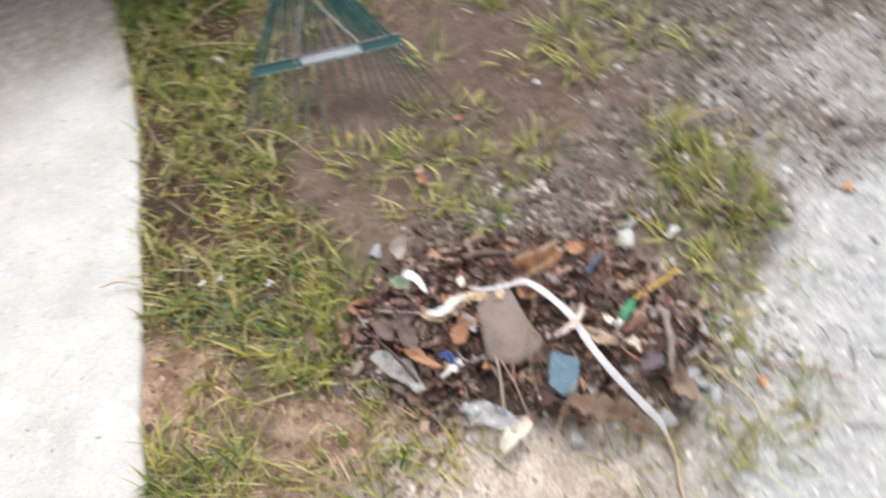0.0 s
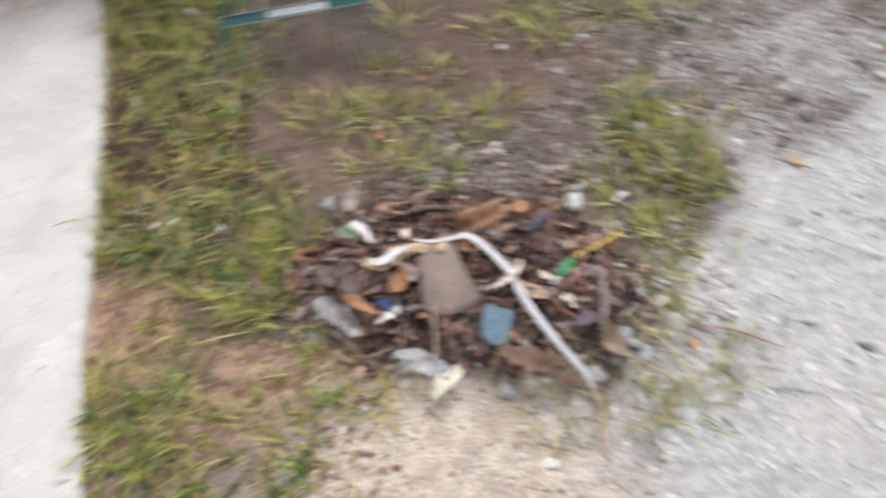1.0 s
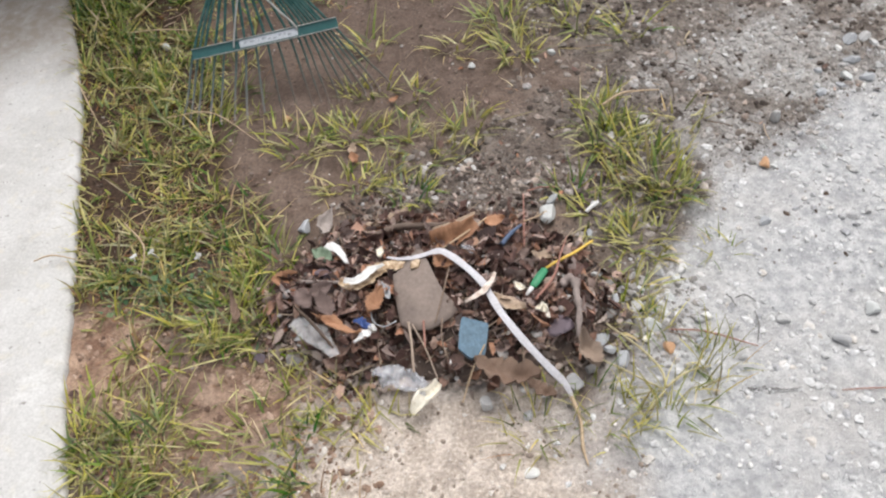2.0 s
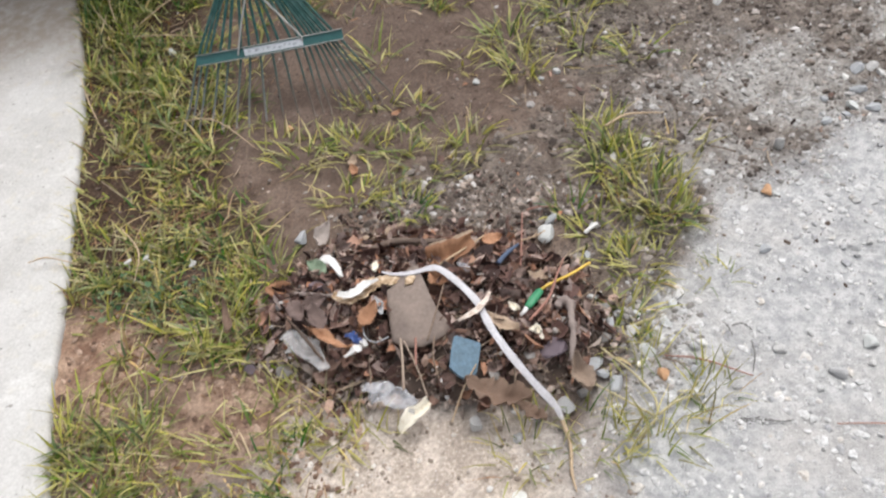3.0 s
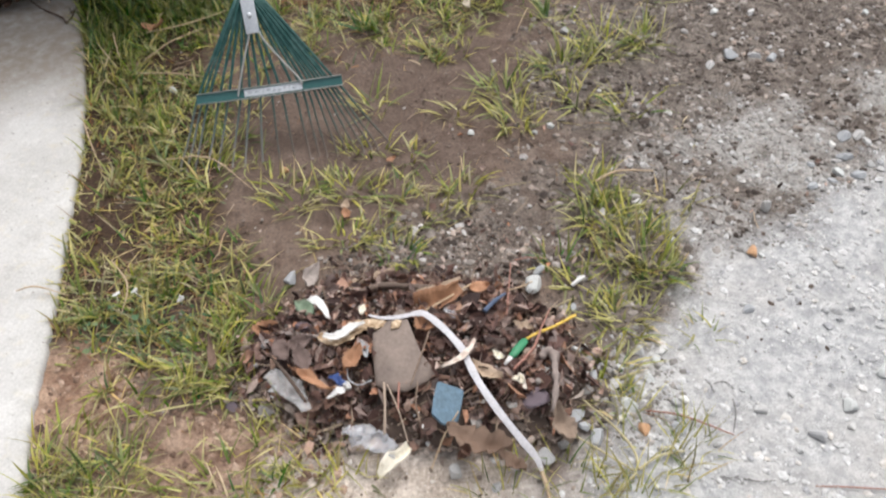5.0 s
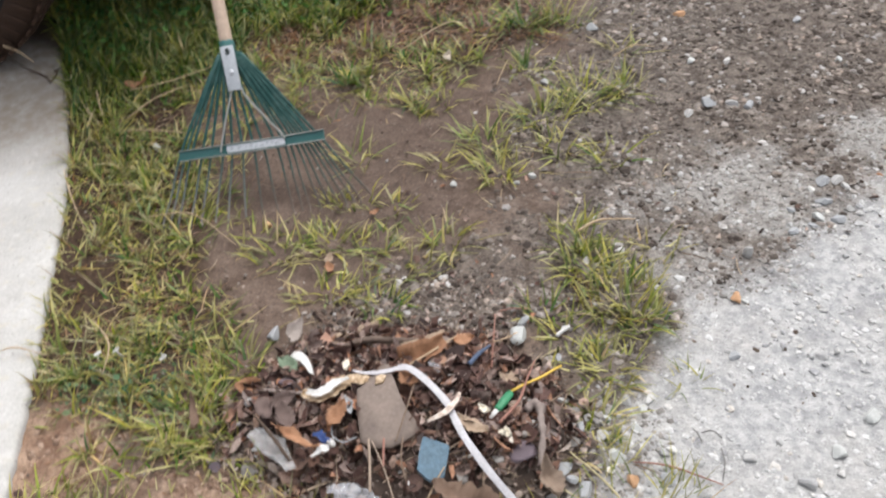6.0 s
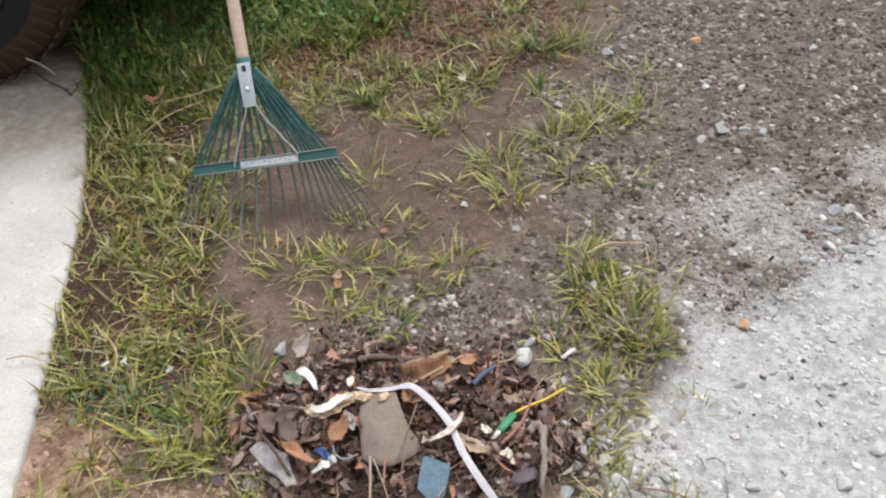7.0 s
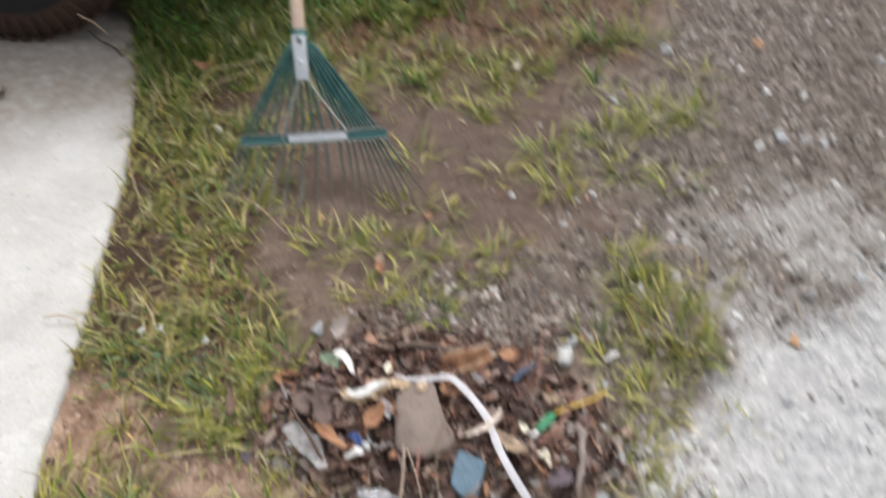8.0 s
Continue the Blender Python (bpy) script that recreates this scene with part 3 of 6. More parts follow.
tagged(stones("soil_clods", x, y, 0.003 + 0.007 * rng.random(len(x)) ** 2, ground_height, CLOD, 0.3, 0.6), "dark crumbly soil clods among the gravel", "soil", kind="stuff")
x, y = scatter(9000, -0.6, 0.0, 0.55, 1.02, lambda x, y: 0.3 + 0.5 * wave(x, y, 19, 3.0))
tagged(stones("clay_crumbs", x, y, 0.0015 + 0.008 * rng.random(len(x)) ** 4, ground_height, CLAY_CRUMB, 0.4, 0.5), "reddish brown soil crumbs on worn earth beside the slab", "soil", kind="stuff")
x, y = scatter(16000, -0.9, 0.9, 0.85, 2.8, lambda x, y: (1 - 0.7 * gravel_zone(x, y)) * np.clip(0.4 + 0.5 * wave(x, y, 13, 5.0), 0, 1))
tagged(stones("soil_crumbs", x, y, 0.0012 + 0.0055 * rng.random(len(x)) ** 3.5, ground_height, SOIL_CRUMB, 0.3),
       "crumbs of brown soil and grit on bare earth", "soil", kind="stuff")


def stone_mesh(seed, subdiv=3):
    rnd = random.Random(seed)
    bm = bmesh.new()
    bmesh.ops.create_icosphere(bm, subdivisions=subdiv, radius=1.0)
    cuts = [(Vector((rnd.gauss(0, 1), rnd.gauss(0, 1), rnd.gauss(0, 1))).normalized(), rnd.uniform(0.42, 0.72)) for _ in range(8)]
    for v in bm.verts:
        for n, d in cuts:
            over = v.co.dot(n) - d
            if over > 0:
                v.co -= n * over * 0.97
        v.co *= 1 + 0.04 * noise.noise(v.co * 2.3 + Vector((seed, 0, 0)))
    me = bpy.data.meshes.new("stone")
    bm.to_mesh(me)
    bm.free()
    me.materials.append(LOOSE_STONE)
    return me


STONE_MESHES = [stone_mesh(s) for s in range(7)]
SMALL_MESHES = [stone_mesh(20 + s, 2) for s in range(7)]


def loose_stone(x, y, r, label="loose grey stone lying on the ground", height=ground_height, sx=1.0, sz=0.65, material=None, lift=0.5):
    me = STONE_MESHES[random.randrange(7)]
    if material:
        me = me.copy()
        me.materials[0] = material
    ob = new("stone", me)
    ob.matrix_world = pose(x, y, float(height(x, y)) + r * sz * lift, random.uniform(-12, 12), random.uniform(-12, 12), random.uniform(0, 360)) @ Matrix.Diagonal((r * sx, r, r * sz, 1))
    return tagged(ob, label, "stone", "loose stones")


# ---- grass ----
BV, BF, BT = [], [], []


def blades(xs, ys, length, width, tone, up=0.75, spread=None, height=ground_height):
    """Curved tapering blades rooted at xs, ys. spread: the directions in which they lean."""
    n = len(xs)
    L = length * rng.uniform(0.45, 1.25, n)
    W = width * rng.uniform(0.6, 1.3, n)
    a = rng.uniform(0, 2 * np.pi, n) if spread is None else spread
    el = np.clip(rng.normal(up, 0.3, n), 0.05, 1.45)
    droop = rng.uniform(0.1, 1.05, n)
    zb = height(xs, ys) - 0.003
    twist = rng.uniform(-0.8, 0.8, n)
    px, py, pz = xs.copy(), ys.copy(), zb.copy()
    rows = []
    S = 5
    for k in range(S + 1):
        f = k / S
        w = W * (1 - f ** 1.7) * (0.65 + 0.7 * min(f * 3, 1) * 0.5) / 2
        ta = a + np.pi / 2 + twist * f
        rows.append(((px - w * np.cos(ta), py - w * np.sin(ta), pz), (px + w * np.cos(ta), py + w * np.sin(ta), pz + 0.25 * w * np.sin(twist * 3))))
        e = el - droop * f
        wob = a + 0.1 * np.sin(f * 4 + twist * 5)
        px = px + L / S * np.cos(e) * np.cos(wob)
        py = py + L / S * np.cos(e) * np.sin(wob)
        pz = np.maximum(pz + L / S * np.sin(e), zb + 0.004 + 0.002 * rng.random(n))
    co = np.empty((n, 2 * S + 1, 3))
    for k, (l, r) in enumerate(rows[:S]):
        co[:, 2 * k] = np.stack(l, 1)
        co[:, 2 * k + 1] = np.stack(r, 1)
    co[:, 2 * S] = np.stack(rows[S][0], 1)
    tri = []
    for k in range(S - 1):
        i = 2 * k
        tri += [(i, i + 1, i + 3), (i, i + 3, i + 2)]
    tri.append((2 * S - 2, 2 * S - 1, 2 * S))
    base = sum(len(v) for v in BV)
    BV.append(co.reshape(-1, 3))
    BF.append((np.array(tri)[None] + base + (np.arange(n) * (2 * S + 1))[:, None, None]).reshape(-1, 3))
    patch = np.where(np.asarray(tone) < 0.75, -0.09 * wave(xs, ys, 16, 3.0), 0)
    along = np.append(np.repeat(np.arange(S) / S, 2), 1.0)
    base_tone = tone + patch + rng.normal(0, 0.08, n)
    BT.append((base_tone[:, None] + (0.15 * (along - 0.45))[None] * (base_tone < 0.75)[:, None]).ravel())


def tuft(x, y, r, n, length, tone, width=0.0055, up=0.7, ry=None):
    """A clump of n blades that leans outwards."""
    d = np.sqrt(rng.random(n)) * r
    t = rng.uniform(0, 2 * np.pi, n)
    xs, ys = x + d * np.cos(t), y + d * np.sin(t) * ((ry or r) / r)
    ok = (xs > slab_edge(ys) + 0.006)
    xs, ys, t = xs[ok], ys[ok], t[ok]
    blades(xs, ys, length, width, tone, up, t + rng.normal(0, 0.9, len(xs)))


def tuft_thing(label, *calls):
    """One separate clump of grass, of one or more bunches of blades."""
    kept = BV[:], BF[:], BT[:]
    plant = new("grass_tuft")
    root = Vector((calls[0][0], calls[0][1], float(ground_height(calls[0][0], calls[0][1]))))
    plant.location = root
    for x, y, r, n, *rest in calls:
        for store in (BV, BF, BT):
            store.clear()
        tuft(x, y, r, n, *rest)
        co, tones, tri = BV[0].reshape(-1, 11, 3) - np.array(root), np.clip(BT[0], 0, 1).reshape(-1, 11), BF[0][:9]
        for c, v in zip(co, tones):
            big_mesh("grass_blade", c, tri, TUFT_BLADE, {"tone": v}, plant, True)
    tagged(plant, label, "grass", "grass tufts")
    for store, old in zip((BV, BF, BT), kept):
        store[:] = old


def lawn(n, x0, x1, y0, y1, weight, length, tone, width=0.004, up=0.7):
    xs, ys = scatter(n, x0, x1, y0, y1, weight)
    blades(xs, ys, length, width, tone, up)


def clumps(n, m, x0, x1, y0, y1, weight, length, tone, vary, width=0.006, up=0.65):
    """Small plants: m blades fan out of each root, and each plant has a green of its own."""
    cx, cy = scatter(n, x0, x1, y0, y1, weight)
    k = len(cx)
    size = np.repeat(rng.uniform(0.6, 1.25, k), m)
    xs, ys = np.repeat(cx, m) + rng.normal(0, 0.006, k * m), np.repeat(cy, m) + rng.normal(0, 0.006, k * m)
    lean = np.repeat(rng.uniform(0, 6.28, k), m)
    blades(xs, ys, length * size, width, np.repeat(np.clip(rng.normal(tone, vary, k), 0.12, 0.68), m), up, lean + rng.normal(0, 1.5, k * m))


# worn gaps and small bright things that the grass leaves clear: x, y, radius
GAPS = ((-0.635, 1.5, 0.035), (-0.618, 1.41, 0.03), (-0.65, 1.6, 0.03), (-0.55, 1.37, 0.05), (-0.495, 1.264, 0.045), (-0.6, 2.25, 0.07), (-0.5, 2.24, 0.06), (-0.57, 1.99, 0.05), (-0.47, 1.99, 0.05), (-0.42, 2.15, 0.06), (-0.4, 1.93, 0.05), (-0.52, 1.848, 0.03), (-0.3, 1.38, 0.06), (-0.215, 0.855, 0.03))


def verge(x, y):
    """The weedy strip beside the slab: thick at its edge, thin at the worn middle."""
    d = x - slab_edge(y)
    reach = np.interp(y, (0.5, 0.75, 0.95, 1.2, 1.4, 1.6, 1.8, 2.0, 2.3), (0.5, 0.45, 0.42, 0.45, 0.38, 0.36, 0.43, 0.52, 0.75))
    w = smooth((reach - d) / 0.16 + 0.25 * wave(x, y, 13, 4.0)) * (1 - 0.75 * smooth((y - 2.06 + 0.08 * wave(x, y, 9, 1.0)) / 0.14))
    for cx, cy, r in GAPS:
        w = w * (1 - 0.85 * smooth(1.6 - np.hypot(x - cx, y - cy) / r))
    red = smooth(1.25 - ((d - 0.05) / 0.09) ** 2 - ((y - 0.89) / 0.13) ** 2)
    worn_patch = smooth(1.3 - ((x + 0.24) / 0.17) ** 2 - ((y - 0.77) / 0.1) ** 2 + 0.3 * wave(x, y, 21, 5.0))
    bare = smooth((0.9 - y) / 0.1) * (1 - smooth((-0.42 - x + 0.5 * (0.75 - y)) / 0.1))
    return w * (1 - red) * (1 - 0.8 * worn_patch) * (1 - 0.55 * bare) * np.clip(0.44 + 0.8 * wave(x, y, 19, 6.0) + 0.42 * wave(x, y, 43, 2.0), 0, 1)


lawn(9500, -0.95, 0.05, 0.45, 2.4, verge, 0.055, 0.45, 0.005)
lawn(9000, -0.95, 0.05, 0.45, 2.4, verge, 0.032, 0.4, 0.0034, 0.6)
lawn(7000, -0.95, 0.05, 0.45, 2.4, verge, 0.045, 0.75, 0.0024, 0.3)
clumps(950, 16, -0.95, 0.05, 0.45, 2.4, verge, 0.074, 0.37, 0.15, 0.0053)
lawn(7000, -0.95, 0.05, 0.45, 2.4, verge, 0.05, 0.26, 0.0056, 0.9)
lawn(4200, -0.95, 0.05, 0.45, 2.4, verge, 0.08, 0.84, 0.0032, 0.25)
lawn(2600, -0.95, 0.05, 0.45, 2.4, verge, 0.1, 0.62, 0.0058, 0.6)
lawn(7000, -0.95, 0.05, 0.45, 2.4, verge, 0.05, 0.99, 0.004, 0.22)
lawn(5000, -0.95, 0.05, 0.45, 2.4, verge, 0.05, 1.25, 0.004, 0.3)
lawn(3500, -0.95, 0.05, 0.45, 2.4, verge, 0.06, 0.9, 0.0034, 0.45)
lawn(8000, -0.95, -0.35, 1.85, 2.5, lambda x, y: smooth((y - 1.85 - 0.5 * (x + 0.8)) / 0.3) * (0.6 + 0.5 * wave(x, y, 17, 2.0)), 0.07, 0.24, 0.006, 0.9)
# blades that hang over the slab's edge
ys = rng.uniform(0.5, 2.4, 300)
ys = ys[(np.abs(ys - 0.9) > 0.12)]
blades(slab_edge(ys) + rng.uniform(0.003, 0.02, len(ys)), ys, 0.06, 0.0045, 0.58, 0.6, rng.normal(np.pi, 0.9, len(ys)))
# the lush green grass in the shade of the vehicle
lush = lambda x, y: smooth((y - 2.26 - 0.2 * smooth((x + 0.75) / 0.7) + 0.08 * wave(x, y, 8, 2.0)) / 0.18) * smooth((0.2 - x) / 0.3)
lawn(20000, -1.3, 0.3, 2.1, 3.5, lush, 0.085, 0.3, 0.0085, 0.85)
clumps(700, 14, -1.3, 0.3, 2.0, 3.0, lambda x, y: smooth(lush(x, y + 0.08) * 1.2), 0.1, 0.3, 0.08, 0.0075, 0.8)
# yellowing grass behind the rake and towards the gravel
mid = lambda x, y: 0.52 * (1 - 0.75 * smooth((x - 0.02 + 0.06 * wave(x, y, 9, 3.0)) / 0.1) * smooth((y - 2.22) / 0.12)) * smooth(1.1 - ((x + 0.05) / 0.42) ** 2 - ((y - 2.2) / 0.3) ** 2 + 0.5 * wave(x, y, 11, 7.0))
lawn(3600, -0.6, 0.6, 1.8, 2.7, mid, 0.06, 0.4, 0.005, 0.7)
clumps(330, 15, -0.6, 0.6, 1.8, 2.7, mid, 0.078, 0.36, 0.1)
lawn(6500, -0.6, 0.6, 1.8, 2.7, mid, 0.06, 0.94, 0.0036, 0.25)
lawn(9000, -0.3, 0.6, 2.25, 3.0, lambda x, y: 0.5 + 0.5 * wave(x, y, 13, 4.0), 0.06, 1.3, 0.005, 0.3)
far = lambda x, y: 0.25 * smooth(1.1 - ((x - 0.45) / 0.42) ** 2 - ((y - 2.5) / 0.35) ** 2 + 0.8 * wave(x, y, 9, 9.0))
lawn(1500, 0.0, 1.0, 2.0, 3.1, far, 0.07, 0.34, 0.005, 0.75)
clumps(330, 16, 0.0, 1.0, 2.0, 3.1, lambda x, y: 1.4 * far(x, y), 0.085, 0.3, 0.08)
# single tufts in the worn middle
W = 0.0055
SOIL_TUFT = "small tuft of yellow green grass on bare soil"
tuft_thing("spreading tuft of yellow green grass on bare soil", (0.355, 1.655, 0.06, 80, 0.075, 0.48), (0.34, 1.77, 0.06, 60, 0.095, 0.45), (0.215, 1.69, 0.04, 25, 0.07, 0.55))
tuft_thing("green grass tuft growing among brown gravel", (0.5, 1.86, 0.06, 70, 0.11, 0.4), (0.52, 1.72, 0.05, 40, 0.085, 0.5))
tuft_thing("wide grass tuft growing among brown gravel", (0.63, 1.95, 0.08, 100, 0.1, 0.43), (0.725, 1.98, 0.05, 45, 0.09, 0.46))
tuft_thing("thin grass tuft growing among brown gravel", (0.632, 1.662, 0.05, 28, 0.085, 0.45))
tuft_thing("small upright grass tuft on bare soil", (0.31, 2.2, 0.045, 45, 0.095, 0.42), (0.21, 1.98, 0.06, 45, 0.06, 0.5), (0.27, 2.07, 0.04, 22, 0.07, 0.5))
tuft_thing("tall green grass tuft at the edge of the gravel", (0.505, 2.35, 0.07, 60, 0.12, 0.32), (0.38, 2.33, 0.05, 30, 0.1, 0.36), (0.49, 2.1, 0.06, 34, 0.08, 0.46))
tuft_thing("thin straggling grass tuft at the edge of the gravel", (0.655, 2.35, 0.05, 22, 0.09, 0.5), (0.76, 2.17, 0.05, 22, 0.09, 0.48))
tuft_thing("thin grass tuft beside the rake", (0.015, 1.745, 0.035, 26, 0.1, 0.5))
tuft_thing(SOIL_TUFT, (-0.15, 1.407, 0.055, 50, 0.075, 0.52), (-0.21, 1.45, 0.04, 22, 0.065, 0.55))
tuft_thing(SOIL_TUFT, (-0.036, 1.432, 0.08, 70, 0.065, 0.5, W, 0.7, 0.045))
tuft_thing(SOIL_TUFT, (-0.004, 1.57, 0.07, 45, 0.06, 0.5, W, 0.7, 0.035), (0.10, 1.54, 0.05, 25, 0.06, 0.5))
tuft_thing(SOIL_TUFT, (0.13, 1.357, 0.065, 60, 0.075, 0.5), (0.07, 1.42, 0.05, 32, 0.06, 0.5))
tuft_thing(SOIL_TUFT, (0.232, 1.40, 0.05, 40, 0.085, 0.48))
tuft_thing("flat straggling tuft of grass and straw on soil", (-0.039, 1.271, 0.08, 75, 0.05, 0.58, W, 0.7, 0.04), (0.04, 1.30, 0.04, 22, 0.06, 0.52))
tuft_thing("short dense green tuft behind the heap", (0.082, 1.217, 0.045, 60, 0.055, 0.42, W, 0.7, 0.04))
tuft(-0.40, 1.60, 0.06, 60, 0.075, 0.42)
tuft(-0.34, 1.63, 0.05, 40, 0.07, 0.45)
tuft(-0.36, 1.52, 0.06, 50, 0.07, 0.48)
tuft(-0.27, 1.55, 0.035, 16, 0.06, 0.5)
tuft(-0.44, 1.70, 0.07, 70, 0.07, 0.42)
tuft(-0.33, 1.75, 0.05, 30, 0.065, 0.5)
# the thick tuft at the driveway's edge
tuft_thing("thick green grass tuft at the edge of the driveway", (0.567, 1.195, 0.075, 120, 0.078, 0.44, 0.0056, 1.0, 0.095), (0.605, 1.135, 0.045, 60, 0.075, 0.42, 0.0056, 1.0), (0.57, 1.2, 0.08, 50, 0.07, 0.86, 0.003))
tuft_thing("green grass tuft beside the gravel", (0.52, 1.30, 0.06, 110, 0.08, 0.47), (0.505, 1.385, 0.06, 70, 0.075, 0.48))
tuft_thing("low green grass tuft beside the heap", (0.515, 1.02, 0.06, 90, 0.06, 0.5), (0.46, 1.10, 0.05, 45, 0.07, 0.5))
tuft_thing("small green grass tuft beside grey stones", (0.41, 1.17, 0.035, 26, 0.07, 0.36))
tuft_thing("thin grass sprout on pale gravel", (0.657, 0.975, 0.03, 16, 0.05, 0.5, 0.0035))
tuft_thing("thin yellowing grass tuft at the gravel edge", (0.67, 1.33, 0.05, 25, 0.06, 0.6))
# thin growth round the heap
tuft(0.44, 0.86, 0.06, 34, 0.07, 0.5)
tuft_thing("sparse yellow green grass tuft on pale gravel", (0.50, 0.70, 0.09, 70, 0.075, 0.5, 0.003, 0.95), (0.478, 0.645, 0.04, 26, 0.08, 0.45, 0.0034, 1.0))
tuft_thing("sparse green grass tuft on pale gravel", (0.59, 0.745, 0.045, 40, 0.07, 0.46, 0.003, 1.0))
tuft_thing("sparse grass tuft beside the end of the strap", (0.38, 0.655, 0.07, 60, 0.07, 0.55, 0.003, 0.9))
tuft_thing("sparse grass tuft on sand before the heap", (0.27, 0.66, 0.07, 60, 0.065, 0.54, 0.003, 0.9))
tuft(-0.11, 0.785, 0.06, 42, 0.075, 0.62, 0.0036)
tuft(-0.04, 0.74, 0.07, 34, 0.075, 0.6, 0.0036)
tuft(0.0, 0.70, 0.07, 26, 0.065, 0.6, 0.0036, ry=0.03)
tuft(-0.09, 0.66, 0.08, 46, 0.06, 0.55, 0.0042)
tuft(-0.17, 0.74, 0.07, 34, 0.06, 0.55, 0.0042)
tuft(-0.22, 0.68, 0.08, 36, 0.065, 0.48, 0.0046)
tuft(-0.2, 0.9, 0.05, 60, 0.07, 0.42)
tuft(-0.50, 0.73, 0.09, 80, 0.08, 0.45, 0.0048)
tuft(-0.40, 0.70, 0.07, 70, 0.08, 0.42, 0.0048)
tuft(-0.4, 0.76, 0.06, 60, 0.09, 0.6, 0.003, 0.6)
tuft(-0.46, 0.66, 0.07, 70, 0.075, 0.4, 0.0048)
tuft(0.475, 0.9, 0.04, 34, 0.07, 0.5, 0.0045)
tuft(0.49, 0.82, 0.035, 26, 0.07, 0.55, 0.0042)
tuft(-0.26, 0.97, 0.09, 160, 0.07, 0.36)
tuft(-0.19, 1.1, 0.05, 50, 0.07, 0.45)
# straw lying flat
x, y = scatter(1500, -0.9, 0.8, 0.5, 2.7, lambda x, y: 0.6 * (1 - pale_zone(x, y)) * (0.4 + 0.6 * verge(x, y)))
blades(x, y, 0.09, 0.0026, 0.86, 0.06)
grass = big_mesh("grass", np.concatenate(BV), np.concatenate(BF), BLADE, {"tone": np.clip(np.concatenate(BT), 0, 1.4)}, shade=True)
tagged(grass, "patchy yellow green grass and weeds with dry straw", "grass", kind="stuff")

# ---- leaf rake leaning back against the vehicle ----
GREEN_PAINT = worn("dark_green_enamel", (0.022, 0.098, 0.095), (0.05, 0.155, 0.15), 60, 0.42, fine=300, bumps=0.2, spec=0.5)


def tine_material(name, mud):
    """Green spring steel, scuffed bare and muddy towards the tips."""
    m, t, p = shader(name, 0.5, 0.15, 0.4)
    n = noise_node(t, 60, 4)
    col = mix(t, ramp(t, n, (0.4, (0, 0, 0)), (0.7, (1, 1, 1))), (0.012, 0.066, 0.06), (0.055, 0.118, 0.108))
    c = t.nodes.new("ShaderNodeTexCoord")
    s = t.nodes.new("ShaderNodeSeparateXYZ")
    t.links.new(c.outputs["Object"], s.inputs[0])
    tip = ramp(t, math_node(t, "ADD", s.outputs["Y"], math_node(t, "MULTIPLY", math_node(t, "SUBTRACT", n, 0.5), 0.2)), (0.0, (1, 1, 1)), (0.16, (0, 0, 0)))
    col = mix(t, tip, col, mud)
    t.links.new(col, p.inputs["Base Color"])
    return m


TINE_STEEL = tine_material("scuffed_green_steel", (0.2, 0.185, 0.17))
MUDDY_TINE = tine_material("muddy_green_steel", (0.13, 0.1, 0.082))
ZINC = worn("galvanised_steel", (0.42, 0.44, 0.47), (0.6, 0.62, 0.65), 40, 0.45, 0.55, 200, 0.15, 0.5)
WIRE = worn("dull_steel_wire", (0.3, 0.3, 0.29), (0.48, 0.47, 0.45), 60, 0.5, 0.5, 300, 0.1)
STICKER = worn("scratched_white_sticker", (0.66, 0.68, 0.72), (0.82, 0.83, 0.86), 60, 0.5, bumps=0.05)
PRINT = worn("faded_print", (0.48, 0.5, 0.54), (0.6, 0.62, 0.66), 60, 0.6, bumps=0.0)
ASH_WOOD = worn("bare_ash_wood", (0.45, 0.33, 0.25), (0.58, 0.45, 0.36), 14, 0.6, fine=120, bumps=0.2)
BLACK_HOLE = worn("dark_socket", (0.02, 0.03, 0.03), (0.05, 0.06, 0.06), 50, 0.6)


